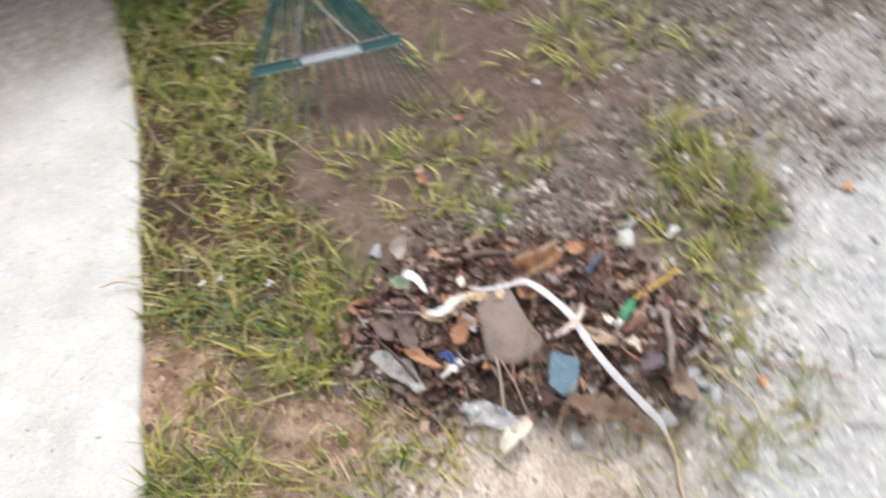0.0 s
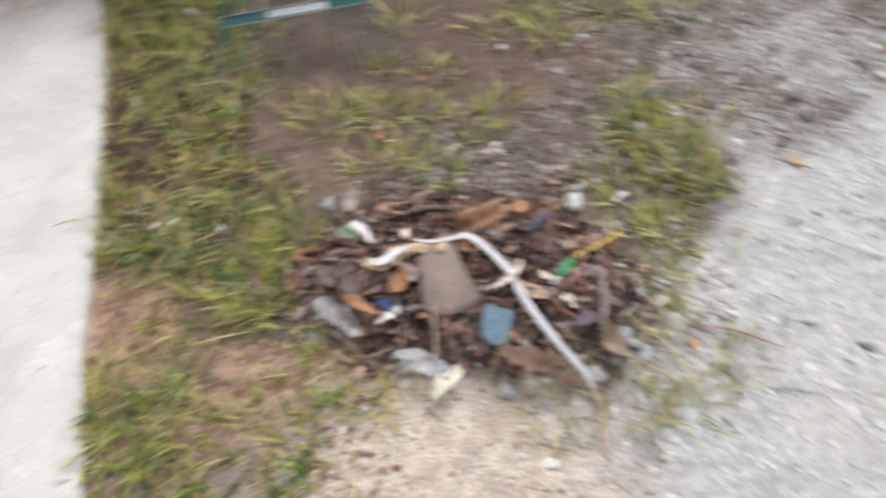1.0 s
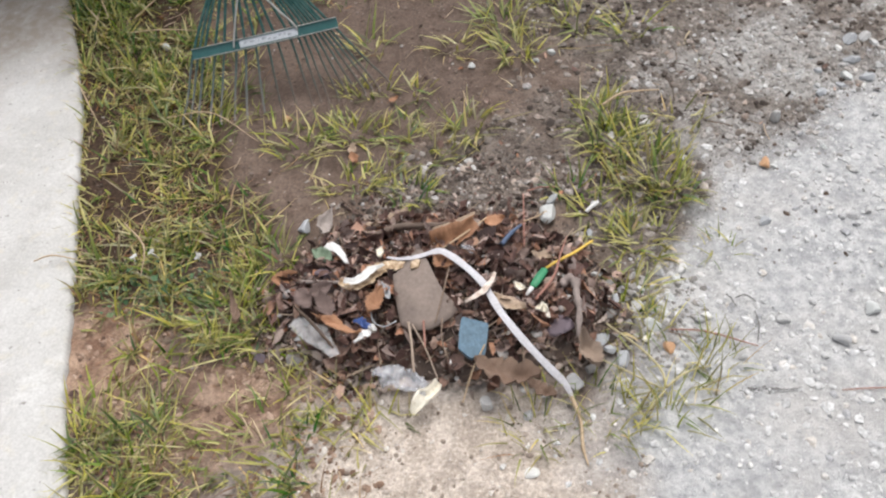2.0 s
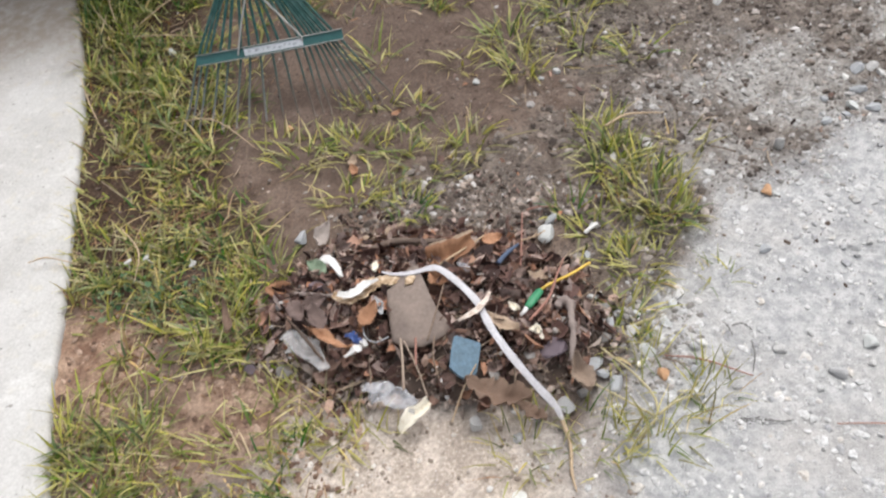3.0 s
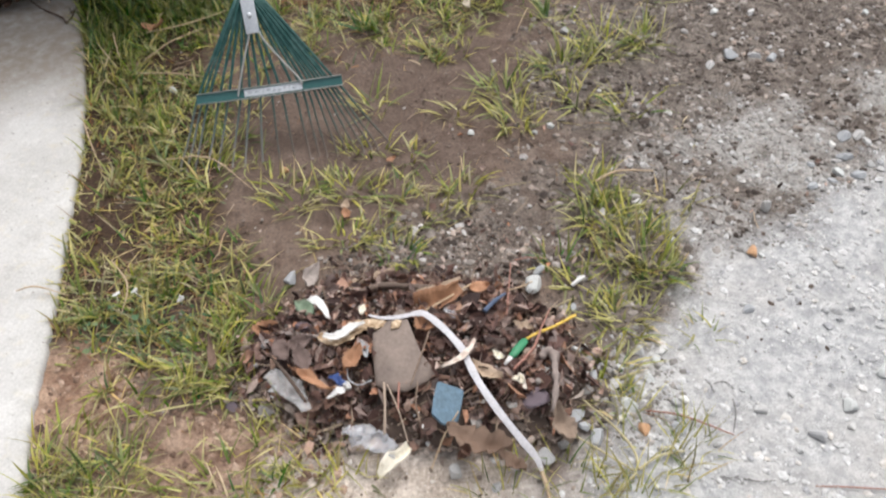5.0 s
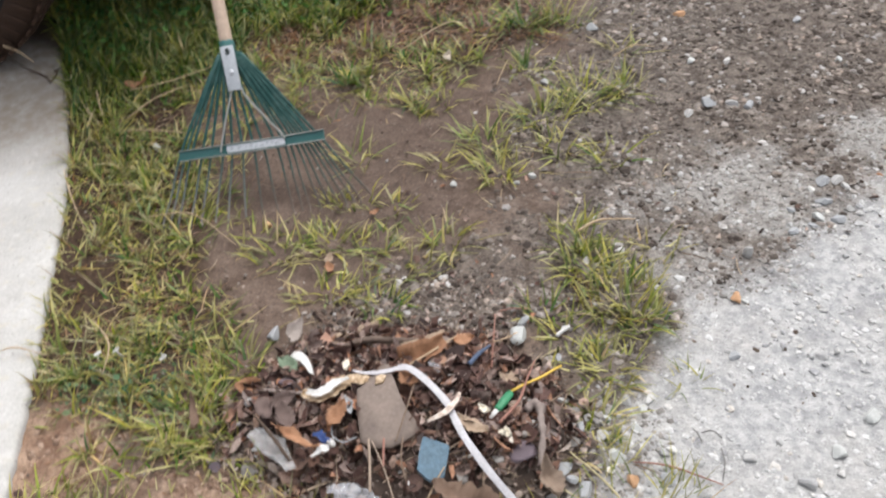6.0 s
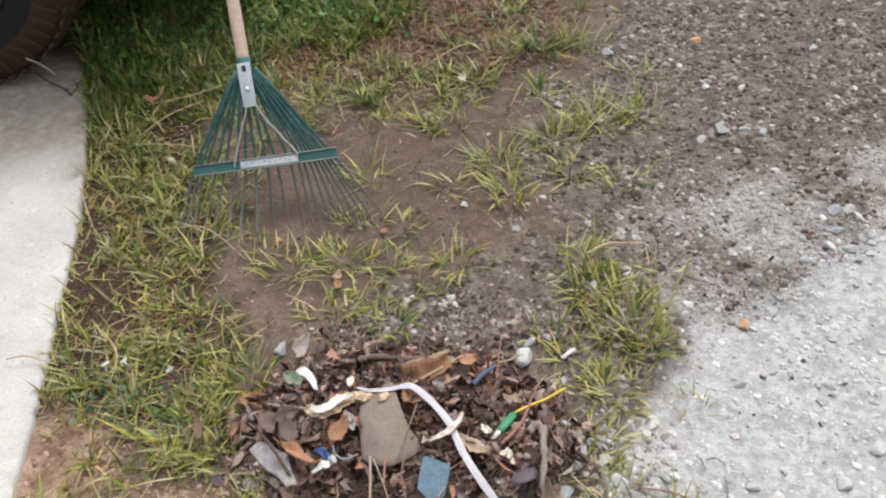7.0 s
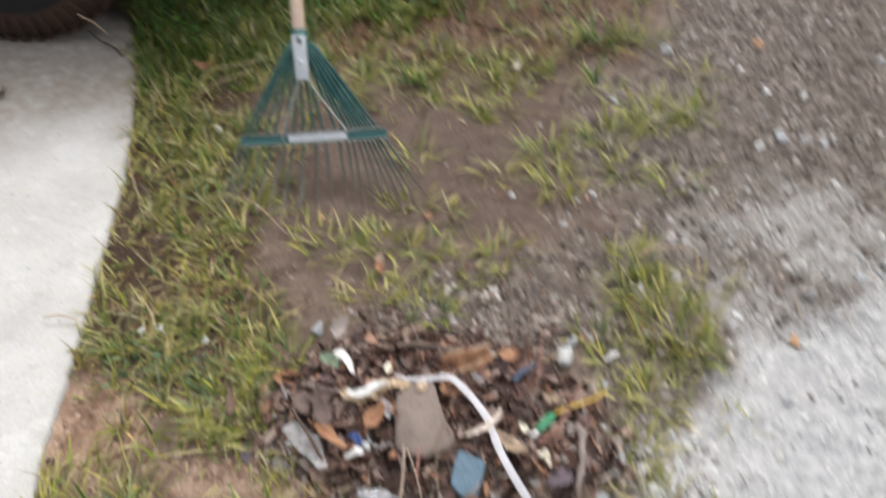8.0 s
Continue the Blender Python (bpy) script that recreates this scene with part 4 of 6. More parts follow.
def build_rake():
    rake = new("leaf_rake")
    tagged(rake, "green steel leaf rake with bare wooden handle, standing head down", "rake")
    rake.matrix_world = pose(-0.2115, 1.5585, 0.004, 54, 0, 5.96)
    # local axes: x along the bar, y up the handle, z towards the viewer
    base, top = Vector((-0.0105, 0.285, 0)), Vector((-0.022, 0.54, 0))
    way = (top - base).normalized()
    end = base + way * 1.42

    def add(name, bm, material, label="", m=None):
        ob = part(name, bm, material, rake, label)
        if m is not None:
            ob.matrix_basis = m
        return ob

    a = base + way * 0.07
    pts = [a.lerp(end, k / 24) for k in range(25)]
    add("handle", tube_bm(pts, [0.0148 + 0.0012 * (k / 24) for k in range(23)] + [0.0158, 0.011], 20), ASH_WOOD, "bare wooden handle")
    sock = base + way * 0.065
    add("socket", tube_bm([sock + way * s for s in (0, 0.002, 0.05, 0.052)], (0.0165, 0.0175, 0.0172, 0.0162), 20), GREEN_PAINT)
    bm = tube_bm([base + way * s + Vector((0, 0, 0.0212)) for s in (0.082, 0.084, 0.09, 0.096, 0.098)], (0.001, 0.0042, 0.0058, 0.0042, 0.001), 12, 0.1)
    add("socket_slot", bm, BLACK_HOLE)
    bm = box_bm(0.031, 0.102, 0.004, 0.0018, 3)
    ang = math.degrees(math.atan2(-way.x, way.y))
    c = base + way * 0.052 + Vector((0, 0, 0.0185))
    add("clamp_plate", bm, ZINC, "galvanised clamp plate", pose(c.x, c.y, c.z, 0, 0, ang))
    bm = bmesh.new()
    bmesh.ops.create_uvsphere(bm, u_segments=12, v_segments=8, radius=0.0062)
    bmesh.ops.scale(bm, vec=(1, 1, 0.6), verts=bm.verts)
    add("rivet", bm, ZINC, "", pose(c.x, c.y - 0.01, c.z + 0.003))
    # the spreader bar, a shallow channel with turned lips
    prof = ((-0.0125, 0.006), (-0.0125, 0.0095), (-0.0105, 0.0095), (-0.0095, 0.005), (0.0095, 0.005), (0.0105, 0.0095), (0.0125, 0.0095), (0.0125, 0.006), (0.011, 0.0022), (-0.011, 0.0022))
    bm = bmesh.new()
    rows = []
    for k in range(13):
        f = k / 12
        xx, yy = -0.164 + 0.34 * f, 0.153 + 0.007 * f - 0.002 * math.sin(f * 3.14)
        rows.append([bm.verts.new((xx, yy + p, z)) for p, z in prof])
    for r, s in zip(rows, rows[1:]):
        for k in range(len(prof)):
            bm.faces.new((r[k], r[(k + 1) % len(prof)], s[(k + 1) % len(prof)], s[k]))
    bm.faces.new(rows[0]), bm.faces.new(rows[-1][::-1])
    bmesh.ops.recalc_face_normals(bm, faces=bm.faces)
    bar = part("spreader_bar", bm, GREEN_PAINT, rake, "green painted steel spreader bar", shade=False)
    for s in (-1, 1):
        bm = tube_bm([(-0.163, 0.153 + s * 0.0115, 0.0097), (0.006, 0.1555 + s * 0.0115, 0.0097), (0.175, 0.160 + s * 0.0115, 0.0097)], 0.0011, 6)
        part("bare_lip", bm, WIRE, bar, "scuffed bare metal lip")
    bm = box_bm(0.136, 0.0165, 0.0008, 0.0003, 1)
    st = part("sticker", bm, STICKER, bar, "white sticker with faded unreadable print")
    st.matrix_basis = pose(0.0145, 0.1562, 0.0056, 0, 0, 1.2)
    rnd = random.Random(5)
    xx = -0.058
    while xx < 0.052:
        w = rnd.uniform(0.004, 0.013)
        p = part("print_bar", box_bm(w, 0.005, 0.0003), PRINT, st)
        p.matrix_basis = pose(xx + w / 2, rnd.uniform(-0.002, 0.002), 0.0006)
        xx += w + rnd.uniform(0.003, 0.006)
    # two brace wires from the plate to the bar
    for pts in (((-0.018, 0.292, 0.017), (-0.026, 0.268, 0.016), (-0.044, 0.222, 0.014), (-0.063, 0.165, 0.012), (-0.067, 0.15, 0.011)),
                ((0.003, 0.29, 0.017), (0.012, 0.268, 0.016), (0.045, 0.22, 0.014), (0.078, 0.175, 0.012), (0.083, 0.16, 0.011))):
        add("brace_wire", tube_bm(spline(pts, 18), 0.0023, 8), WIRE, "bare steel brace wire")
    # flat spring tines fanned out from the plate, their tips bent down
    at_bar = (-0.161, -0.148, -0.135, -0.11, -0.089, -0.061, -0.041, -0.018, 0.008, 0.03, 0.06, 0.078, 0.09, 0.103, 0.113, 0.123, 0.132, 0.142, 0.15, 0.163)
    at_tip = (-0.222, -0.208, -0.19, -0.16, -0.136, -0.104, -0.074, -0.034, 0.006, 0.042, 0.078, 0.099, 0.117, 0.141, 0.163, 0.184, 0.203, 0.221, 0.236, 0.264)
    for k, (xb, xt) in enumerate(zip(at_bar, at_tip)):
        s = 2 * k / 19 - 1
        x0, low = -0.012 + 0.023 * s, rnd.uniform(-0.027, -0.019) + 0.014 * s * s
        z0 = 0.002 * (k % 2)
        pts = [(x0, 0.372, 0.008 + z0), (x0 + (xb - x0) * 0.4, 0.29, 0.004 + z0), (xb, 0.158, 0.0), (xb + (xt - xb) * 0.6, 0.065, 0.001), (xt, low + 0.018, 0.008), (xt + 0.001 * s, low, 0.02)]
        add("tine", ribbon_bm(spline(pts, 15), [0.0092 - 0.0042 * min(1, j / 7) for j in range(15)], 0.0012, 0.0006), TINE_STEEL if k < 8 else MUDDY_TINE)
    return rake


build_rake()

# ---- the parked vehicle: its muddy wheel stands on the slab, its body hangs over the verge ----
RUBBER = worn("muddy_tyre_rubber", (0.007, 0.007, 0.008), (0.016, 0.014, 0.014), 12, 0.85, fine=160, bumps=0.4)
MUD = worn("dried_red_mud_on_rubber", (0.014, 0.01, 0.008), (0.075, 0.04, 0.026), 10, 0.95, fine=140, bumps=0.7)
STEEL_RIM = worn("dark_steel_rim", (0.03, 0.03, 0.033), (0.07, 0.07, 0.075), 15, 0.5, 0.6)
BODY_PAINT = worn("dark_body_paint", (0.015, 0.017, 0.02), (0.025, 0.027, 0.03), 3, 0.35, bumps=0.0, spec=0.5)


def lathe_bm(profile, n=72):
    """Turn (radius, y) pairs round the y axis."""
    bm = bmesh.new()
    rings = [[bm.verts.new((r * math.cos(a), yy, r * math.sin(a))) for r, yy in profile] for a in (2 * math.pi * k / n for k in range(n))]
    for k in range(n):
        a, b = rings[k], rings[(k + 1) % n]
        for i in range(len(profile) - 1):
            bm.faces.new((a[i], a[i + 1], b[i + 1], b[i]))
    bmesh.ops.recalc_face_normals(bm, faces=bm.faces)
    return bm


def build_vehicle():
    car = new("parked_truck")
    tagged(car, "dark parked truck with a muddy tyre standing on the concrete slab", "truck")
    car.location = (-1.195, 2.235, 0.03)
    R = 0.4

    def wheel(x, yy, flip):
        tyre = part("tyre", lathe_bm(((0.2, 0.03), (0.205, 0.018), (0.235, 0.006), (0.268, 0.001))), RUBBER, car, "black tyre caked with dried reddish mud")
        tyre.matrix_basis = pose(x, yy, R, 0, 0, 180 if flip else 0) @ Matrix.Scale(1.127, 4)
        part("tread_band", lathe_bm(((0.268, 0.001), (0.285, 0.0), (0.315, 0.006), (0.335, 0.014), (0.347, 0.03), (0.35, 0.06), (0.35, 0.17), (0.347, 0.2), (0.335, 0.216), (0.28, 0.23), (0.2, 0.2))), MUD, tyre, "tread caked with reddish brown mud")
        rim = part("rim", lathe_bm(((0.203, 0.02), (0.197, 0.012), (0.19, 0.02), (0.185, 0.06), (0.16, 0.075), (0.1, 0.06), (0.06, 0.04), (0.0, 0.04)), 48), STEEL_RIM, tyre, "dark steel rim")
        bm = box_bm(0.02, 0.038, 0.009, 0.002, 1)
        me = None
        for row, (yc, turn) in enumerate(((0.022, 0), (0.065, 8), (0.115, 0), (0.165, -8), (0.208, 0))):
            for k in range(56):
                a = 2 * math.pi * (k + 0.5 * (row % 2)) / 56
                rr = 0.345 if row in (0, 4) else 0.351
                m = pose(rr * math.cos(a), yc, rr * math.sin(a), 0, 90 - math.degrees(a), 0) @ pose(0, 0, 0, 0, 0, turn)
                if me is None:
                    ob = part("tread_block", bm, MUD, tyre)
                    me = ob.data
                else:
                    ob = new("tread_block", me)
                    ob.parent = tyre
                ob.matrix_basis = m
        lug = None
        for k in range(52):
            a = 2 * math.pi * k / 52
            ob = part("shoulder_lug", box_bm(0.055, 0.009, 0.017, 0.003, 1), MUD, tyre) if lug is None else new("shoulder_lug", lug)
            lug, ob.parent = ob.data, tyre
            ob.matrix_basis = pose(0.306 * math.cos(a), 0.003, 0.306 * math.sin(a), 0, -math.degrees(a), 0) @ pose(0, 0, 0, 0, 0, 12)
        return tyre

    wheel(0.0, 0.0, False)
    # body side with a wheel arch, sill and bumper, all above the view
    bm = bmesh.new()
    outline = [(-3.6, 0.36), (-0.51, 0.32)]
    outline += [(0.50 * math.cos(a), 0.4 + 0.50 * math.sin(a)) for a in np.linspace(math.pi * 0.96, math.pi * 0.04, 18)]
    outline += [(0.52, 0.52), (0.66, 0.56), (0.76, 0.65), (0.77, 0.82), (0.73, 1.0), (-0.6, 1.04), (-0.9, 1.5), (-2.4, 1.52), (-2.6, 1.05), (-3.6, 1.02)]
    a = [bm.verts.new((x, -0.03 + (0.04 if z > 1.04 else 0), z)) for x, z in outline]
    b = [bm.verts.new((x, 1.7 - (0.04 if z > 1.04 else 0), z)) for x, z in outline]
    for i in range(len(outline)):
        j = (i + 1) % len(outline)
        bm.faces.new((a[i], a[j], b[j], b[i]))
    sides = bm.faces.new(a), bm.faces.new(b[::-1])
    bmesh.ops.bevel(bm, geom=[e for f in sides for e in f.edges], offset=0.02, segments=3, affect="EDGES", profile=0.5)
    bmesh.ops.recalc_face_normals(bm, faces=bm.faces)
    part("body", bm, BODY_PAINT, car, "dark painted truck body", shade=False)
    under = part("underbody", box_bm(3.9, 1.36, 0.34, 0.02, 1), RUBBER, car, "dark dirty underbody")
    under.matrix_basis = pose(-1.14, 0.99, 0.34)
    return car


build_vehicle()

# ---- the raked heap ----
ORANGE_LEAF = worn("russet_leaf", (0.28, 0.125, 0.062), (0.46, 0.26, 0.155), 40, 0.65, fine=200, bumps=0.4, spread=0.25)
DEEP_RUSSET = worn("deep_russet_leaf", (0.16, 0.07, 0.036), (0.36, 0.19, 0.105), 45, 0.65, fine=200, bumps=0.5)
TAN_LEAF = worn("tan_leaf", (0.3, 0.21, 0.145), (0.46, 0.36, 0.27), 40, 0.7, fine=200, bumps=0.4, spread=0.25)
MID_LEAF = worn("drab_brown_leaf", (0.16, 0.112, 0.085), (0.34, 0.26, 0.2), 40, 0.7, fine=200, bumps=0.5)
CREAM_LEAF = worn("cream_dry_leaf", (0.4, 0.34, 0.27), (0.58, 0.51, 0.42), 40, 0.7, fine=200, bumps=0.4)
PALE_LEAF = worn("pale_grey_leaf", (0.24, 0.2, 0.18), (0.4, 0.35, 0.32), 40, 0.75, fine=200, bumps=0.4)
GREY_LEAF = worn("grey_weathered_leaf", (0.11, 0.077, 0.068), (0.23, 0.165, 0.147), 40, 0.75, fine=200, bumps=0.4, spread=0.25)
CREAM_HUSK = husk_material("cream_husk", (0.22, (0.22, 0.15, 0.09)), (0.32, (0.5, 0.41, 0.29)), (0.42, (0.72, 0.66, 0.54)), (0.7, (0.78, 0.73, 0.64)))
GOLD_BARK = husk_material("golden_bark", (0.3, (0.09, 0.055, 0.032)), (0.43, (0.28, 0.185, 0.105)), (0.54, (0.5, 0.37, 0.25)), (0.7, (0.68, 0.57, 0.44)))
STRAP = worn("white_plastic_strap", (0.36, 0.345, 0.355), (0.58, 0.566, 0.6), 40, 0.45, fine=260, bumps=0.15, spec=0.4)
SHARD = worn("grey_brown_card", (0.1, 0.076, 0.066), (0.3, 0.24, 0.205), 22, 0.85, fine=150, bumps=0.2, grain=0.35)
BLUE_CHIP = worn("scuffed_blue_plastic", (0.055, 0.095, 0.125), (0.125, 0.2, 0.27), 55, 0.6, fine=170, bumps=0.3, grain=0.55)
GREEN_PLASTIC = worn("green_plastic", (0.025, 0.17, 0.075), (0.06, 0.27, 0.14), 60, 0.45, bumps=0.1)
YELLOW_PLASTIC = worn("yellow_plastic", (0.6, 0.38, 0.05), (0.7, 0.5, 0.12), 60, 0.45, bumps=0.1)
RED_STEM = worn("reddish_stem", (0.24, 0.1, 0.08), (0.36, 0.2, 0.15), 60, 0.6)
BLUE_PLASTIC = worn("deep_blue_plastic", (0.035, 0.065, 0.2), (0.08, 0.13, 0.32), 60, 0.45)
BLUE_TUBE = worn("dusty_blue_plastic", (0.04, 0.065, 0.125), (0.11, 0.135, 0.19), 60, 0.6)
WHITE_SCRAP = worn("white_scrap", (0.5, 0.485, 0.47), (0.74, 0.73, 0.71), 60, 0.5, bumps=0.3)
GREY_STICK = worn("grey_bark", (0.17, 0.13, 0.115), (0.34, 0.285, 0.26), 40, 0.85, fine=150, bumps=0.6)
BROWN_STICK = worn("brown_bark", (0.085, 0.06, 0.047), (0.2, 0.148, 0.12), 40, 0.85, fine=150, bumps=0.6)
DARK_STICK = worn("dark_wet_bark", (0.05, 0.035, 0.026), (0.12, 0.08, 0.06), 40, 0.8, fine=150, bumps=0.6)
PALE_STRAW = worn("pale_green_straw", (0.34, 0.29, 0.16), (0.52, 0.46, 0.28), 50, 0.6, bumps=0.2)
CHAR = worn("charred_bark", (0.13, 0.125, 0.12), (0.24, 0.23, 0.225), 60, 0.9, bumps=0.6)
DUSTY_STRAW = worn("dusty_straw", (0.27, 0.2, 0.155), (0.44, 0.345, 0.27), 50, 0.7, bumps=0.2)
STRAW_MAT = worn("dry_straw", (0.34, 0.24, 0.15), (0.52, 0.4, 0.27), 50, 0.6, bumps=0.2)
PURPLE_WAD = worn("dark_purple_fruit_skin", (0.07, 0.052, 0.065), (0.19, 0.15, 0.17), 40, 0.6, bumps=0.5)
DIRTY_STONE = worn("dirty_grey_stone", (0.15, 0.138, 0.128), (0.3, 0.285, 0.27), 40, 0.85, bumps=0.4)
WHITE_STONE = worn("white_quartz", (0.4, 0.41, 0.4), (0.58, 0.585, 0.57), 40, 0.7, bumps=0.4)
BLUE_STONE = worn("blue_grey_slate", (0.27, 0.278, 0.292), (0.42, 0.43, 0.442), 40, 0.75, bumps=0.3)
ORANGE_CLOD = worn("orange_clay", (0.42, 0.22, 0.11), (0.56, 0.36, 0.22), 40, 0.9, bumps=0.6)
PINK_HUSK = husk_material("pinkish_husk", (0.25, (0.3, 0.2, 0.15)), (0.4, (0.5, 0.4, 0.34)), (0.55, (0.66, 0.58, 0.52)), (0.7, (0.8, 0.77, 0.73)))
WRAP = clear_film("cloudy_plastic_wrap", (0.74, 0.73, 0.73), 0.2, 0.3)
FOIL = clear_film("crumpled_clear_film", (0.7, 0.71, 0.75), 0.1, 0.33)

# the core of the heap: soil and rotted leaves
r_, t_ = np.meshgrid(np.linspace(0, 1, 34), np.linspace(0, 2 * np.pi, 90, endpoint=False))
hx, hy = (0.13 + 0.34 * r_ * np.cos(t_)).ravel(), (0.91 + np.where(np.sin(t_) < 0, 0.155, 0.235) * r_ * np.sin(t_) - 0.12 * 0.34 * r_ * np.cos(t_)).ravel()
hz = heap_height(hx, hy) + 0.007 * wave(hx, hy, 42, 3.0) * (mound(hx, hy) > 0.005) - 0.008 * (mound(hx, hy) < 0.006)
nr = 34
hf = [(k * nr + i, k * nr + i + 1, ((k + 1) % 90) * nr + i + 1, ((k + 1) % 90) * nr + i) for k in range(90) for i in range(nr - 1)]
HUMUS = worn("dark_leaf_mould", (0.05, 0.035, 0.029), (0.18, 0.13, 0.105), 60, 0.95, fine=260, bumps=1.0)
heap = mesh_object("leaf_mould_heap", np.stack([hx, hy, hz], 1), hf, HUMUS)
tagged(heap, "low raked heap of dark rotted leaves and soil", "debris heap", kind="stuff")


def heap_weight(x, y):
    y = y + 0.12 * (x - 0.13)
    r = ((x - 0.135) / np.where(x > 0.135, 0.31, 0.34)) ** 2 + ((y - 0.91) / np.where(y < 0.91, 0.138, 0.245)) ** 2
    flat_scraps = ((x > 0.052) & (x < 0.15) & (y > 0.815) & (y < 0.975)) | ((x > 0.155) & (x < 0.205) & (y > 0.775) & (y < 0.835))
    corner = 1 - 0.92 * smooth((-0.07 - x) / 0.07) * smooth((0.87 - y) / 0.07)
    return smooth((1.08 - r + 0.28 * wave(x, y, 21, 4.0)) / 0.35) * (1 - flat_scraps) * corner


def litter(n, lo, hi, material, name, label, weight=heap_weight, box=(-0.3, 0.6, 0.6, 1.25), lift=0.022, height=heap_height):
    """Curled scraps of leaf, each a bent sheet of six corners with a raised rib."""
    xs, ys = scatter(n, *box, weight)
    n = len(xs)
    L = lo + (hi - lo) * rng.random(n) ** 3.0
    W = L * rng.uniform(0.22, 0.7, n)
    curl = rng.uniform(-0.9, 1.3, n) * W
    bend = rng.uniform(-0.4, 0.4, n) * L
    shape = np.array([(-0.5, 0), (-0.22, 0.42), (0.22, 0.5), (0.5, 0.06), (0.25, -0.44), (-0.2, -0.48), (-0.15, 0.0), (0.2, 0.02)])
    u = shape[None, :, 0] * (1 + rng.uniform(-0.25, 0.25, (n, 8)))
    v = shape[None, :, 1] * (1 + rng.uniform(-0.35, 0.35, (n, 8)))
    lx, ly = u * L[:, None], v * W[:, None]
    lz = curl[:, None] * (np.abs(v) * 2) ** 1.5 * 0.5 + bend[:, None] * u ** 2
    tx, ty, a = rng.normal(0, 0.75, n)[:, None], rng.normal(0, 0.75, n)[:, None], rng.uniform(0, 6.28, n)[:, None]
    ly, lz = ly * np.cos(tx) - lz * np.sin(tx), ly * np.sin(tx) + lz * np.cos(tx)
    lx, lz = lx * np.cos(ty) + lz * np.sin(ty), lz * np.cos(ty) - lx * np.sin(ty)
    wx, wy = lx * np.cos(a) - ly * np.sin(a), lx * np.sin(a) + ly * np.cos(a)
    z = height(xs, ys) + rng.uniform(0.0, lift, n) + 0.2 * np.abs(np.sin(tx[:, 0])) * W
    co = np.stack([wx + xs[:, None], wy + ys[:, None], lz + z[:, None]], -1).reshape(-1, 3)
    f = np.array([(0, 6, 1), (1, 6, 2), (6, 7, 2), (2, 7, 3), (3, 7, 4), (7, 6, 4), (4, 6, 5), (5, 6, 0)])
    ob = big_mesh(name, co, (f[None] + (np.arange(n) * 8)[:, None, None]).reshape(-1, 3), material, shade=True)
    return tagged(ob, label, "leaf litter", kind="stuff")


litter(15500, 0.005, 0.05, LITTER, "leaf_litter", "dark brown rotting leaf scraps raked into a heap")
litter(330, 0.008, 0.024, LITTER, "driveway_edge_litter", "brown leaf and wood scraps along the edge of the driveway", lambda x, y: smooth(1 - np.abs(y - 1.33 - 0.42 * (x - 0.9) + 0.04 * wave(x, y, 9, 2.0)) / 0.09), (0.7, 1.6, 1.15, 1.75), 0.006, ground_height)
litter(900, 0.006, 0.022, LITTER, "scattered_leaf_litter", "small brown leaf scraps scattered over the soil", lambda x, y: 0.6 * (1 - pale_zone(x, y)), (-0.7, 0.8, 0.6, 2.6), 0.004, ground_height)
x, y = scatter(4500, -0.3, 0.6, 0.6, 1.25, lambda x, y: 0.6 * heap_weight(x, y))
tagged(stones("heap_grit", x, y, 0.002 + 0.006 * rng.random(len(x)) ** 2, lambda x, y: heap_height(x, y) + 0.006, DARK_STONE, 0.1), "grit and small stones raked into the heap", "gravel", kind="stuff")


x, y = scatter(170, -0.25, 0.55, 0.68, 1.2, lambda x, y: 0.7 * heap_weight(x, y))
tagged(stones("heap_pebbles", x, y, 0.005 + 0.008 * rng.random(len(x)) ** 1.5, lambda x, y: heap_height(x, y) + 0.012, DUSTY_STONE, 0.1, 0.7), "grey pebbles raked up among the leaves", "gravel", kind="stuff")
FLECK = pieces_material("pale_flecks", 0.6, False, (0.0, (0.42, 0.36, 0.3)), (0.5, (0.6, 0.56, 0.5)), (1.0, (0.8, 0.79, 0.77)))
litter(420, 0.003, 0.015, FLECK, "pale_flecks", "tiny pale flecks of shell and paper in the heap", lift=0.03)


def twigs(n, lo, hi, weight, box, height, name, label):
    """Thin broken twigs, four-sided and slightly bent."""
    xs, ys = scatter(n, *box, weight)
    n = len(xs)
    L, R = rng.uniform(lo, hi, n), rng.uniform(0.0006, 0.0016, n)
    a, el = rng.uniform(0, 6.28, n), rng.normal(0.03, 0.2, n)
    z = height(xs, ys) + rng.uniform(0.002, 0.014, n)
    kink = rng.normal(0, 0.25, n)
    co = []
    for k, f in enumerate((-0.5, 0.0, 0.5)):
        b = a + kink * (1 if k == 2 else 0)
        cx, cy, cz = xs + L * f * np.cos(b) * np.cos(el), ys + L * f * np.sin(b) * np.cos(el), z + L * f * np.sin(el)
        for dx, dz in ((1, 0), (0, 1), (-1, 0), (0, -1)):
            co.append(np.stack([cx - dx * R * np.sin(a), cy + dx * R * np.cos(a), cz + dz * R], 1))
    co = np.stack(co, 1).reshape(-1, 3)
    f = np.array([(4 * k + i, 4 * k + (i + 1) % 4, 4 * k + 4 + (i + 1) % 4, 4 * k + 4 + i) for k in range(2) for i in range(4)])
    return tagged(big_mesh(name, co, (f[None] + (np.arange(n) * 12)[:, None, None]).reshape(-1, 4), TWIG), label, "twigs", kind="stuff")


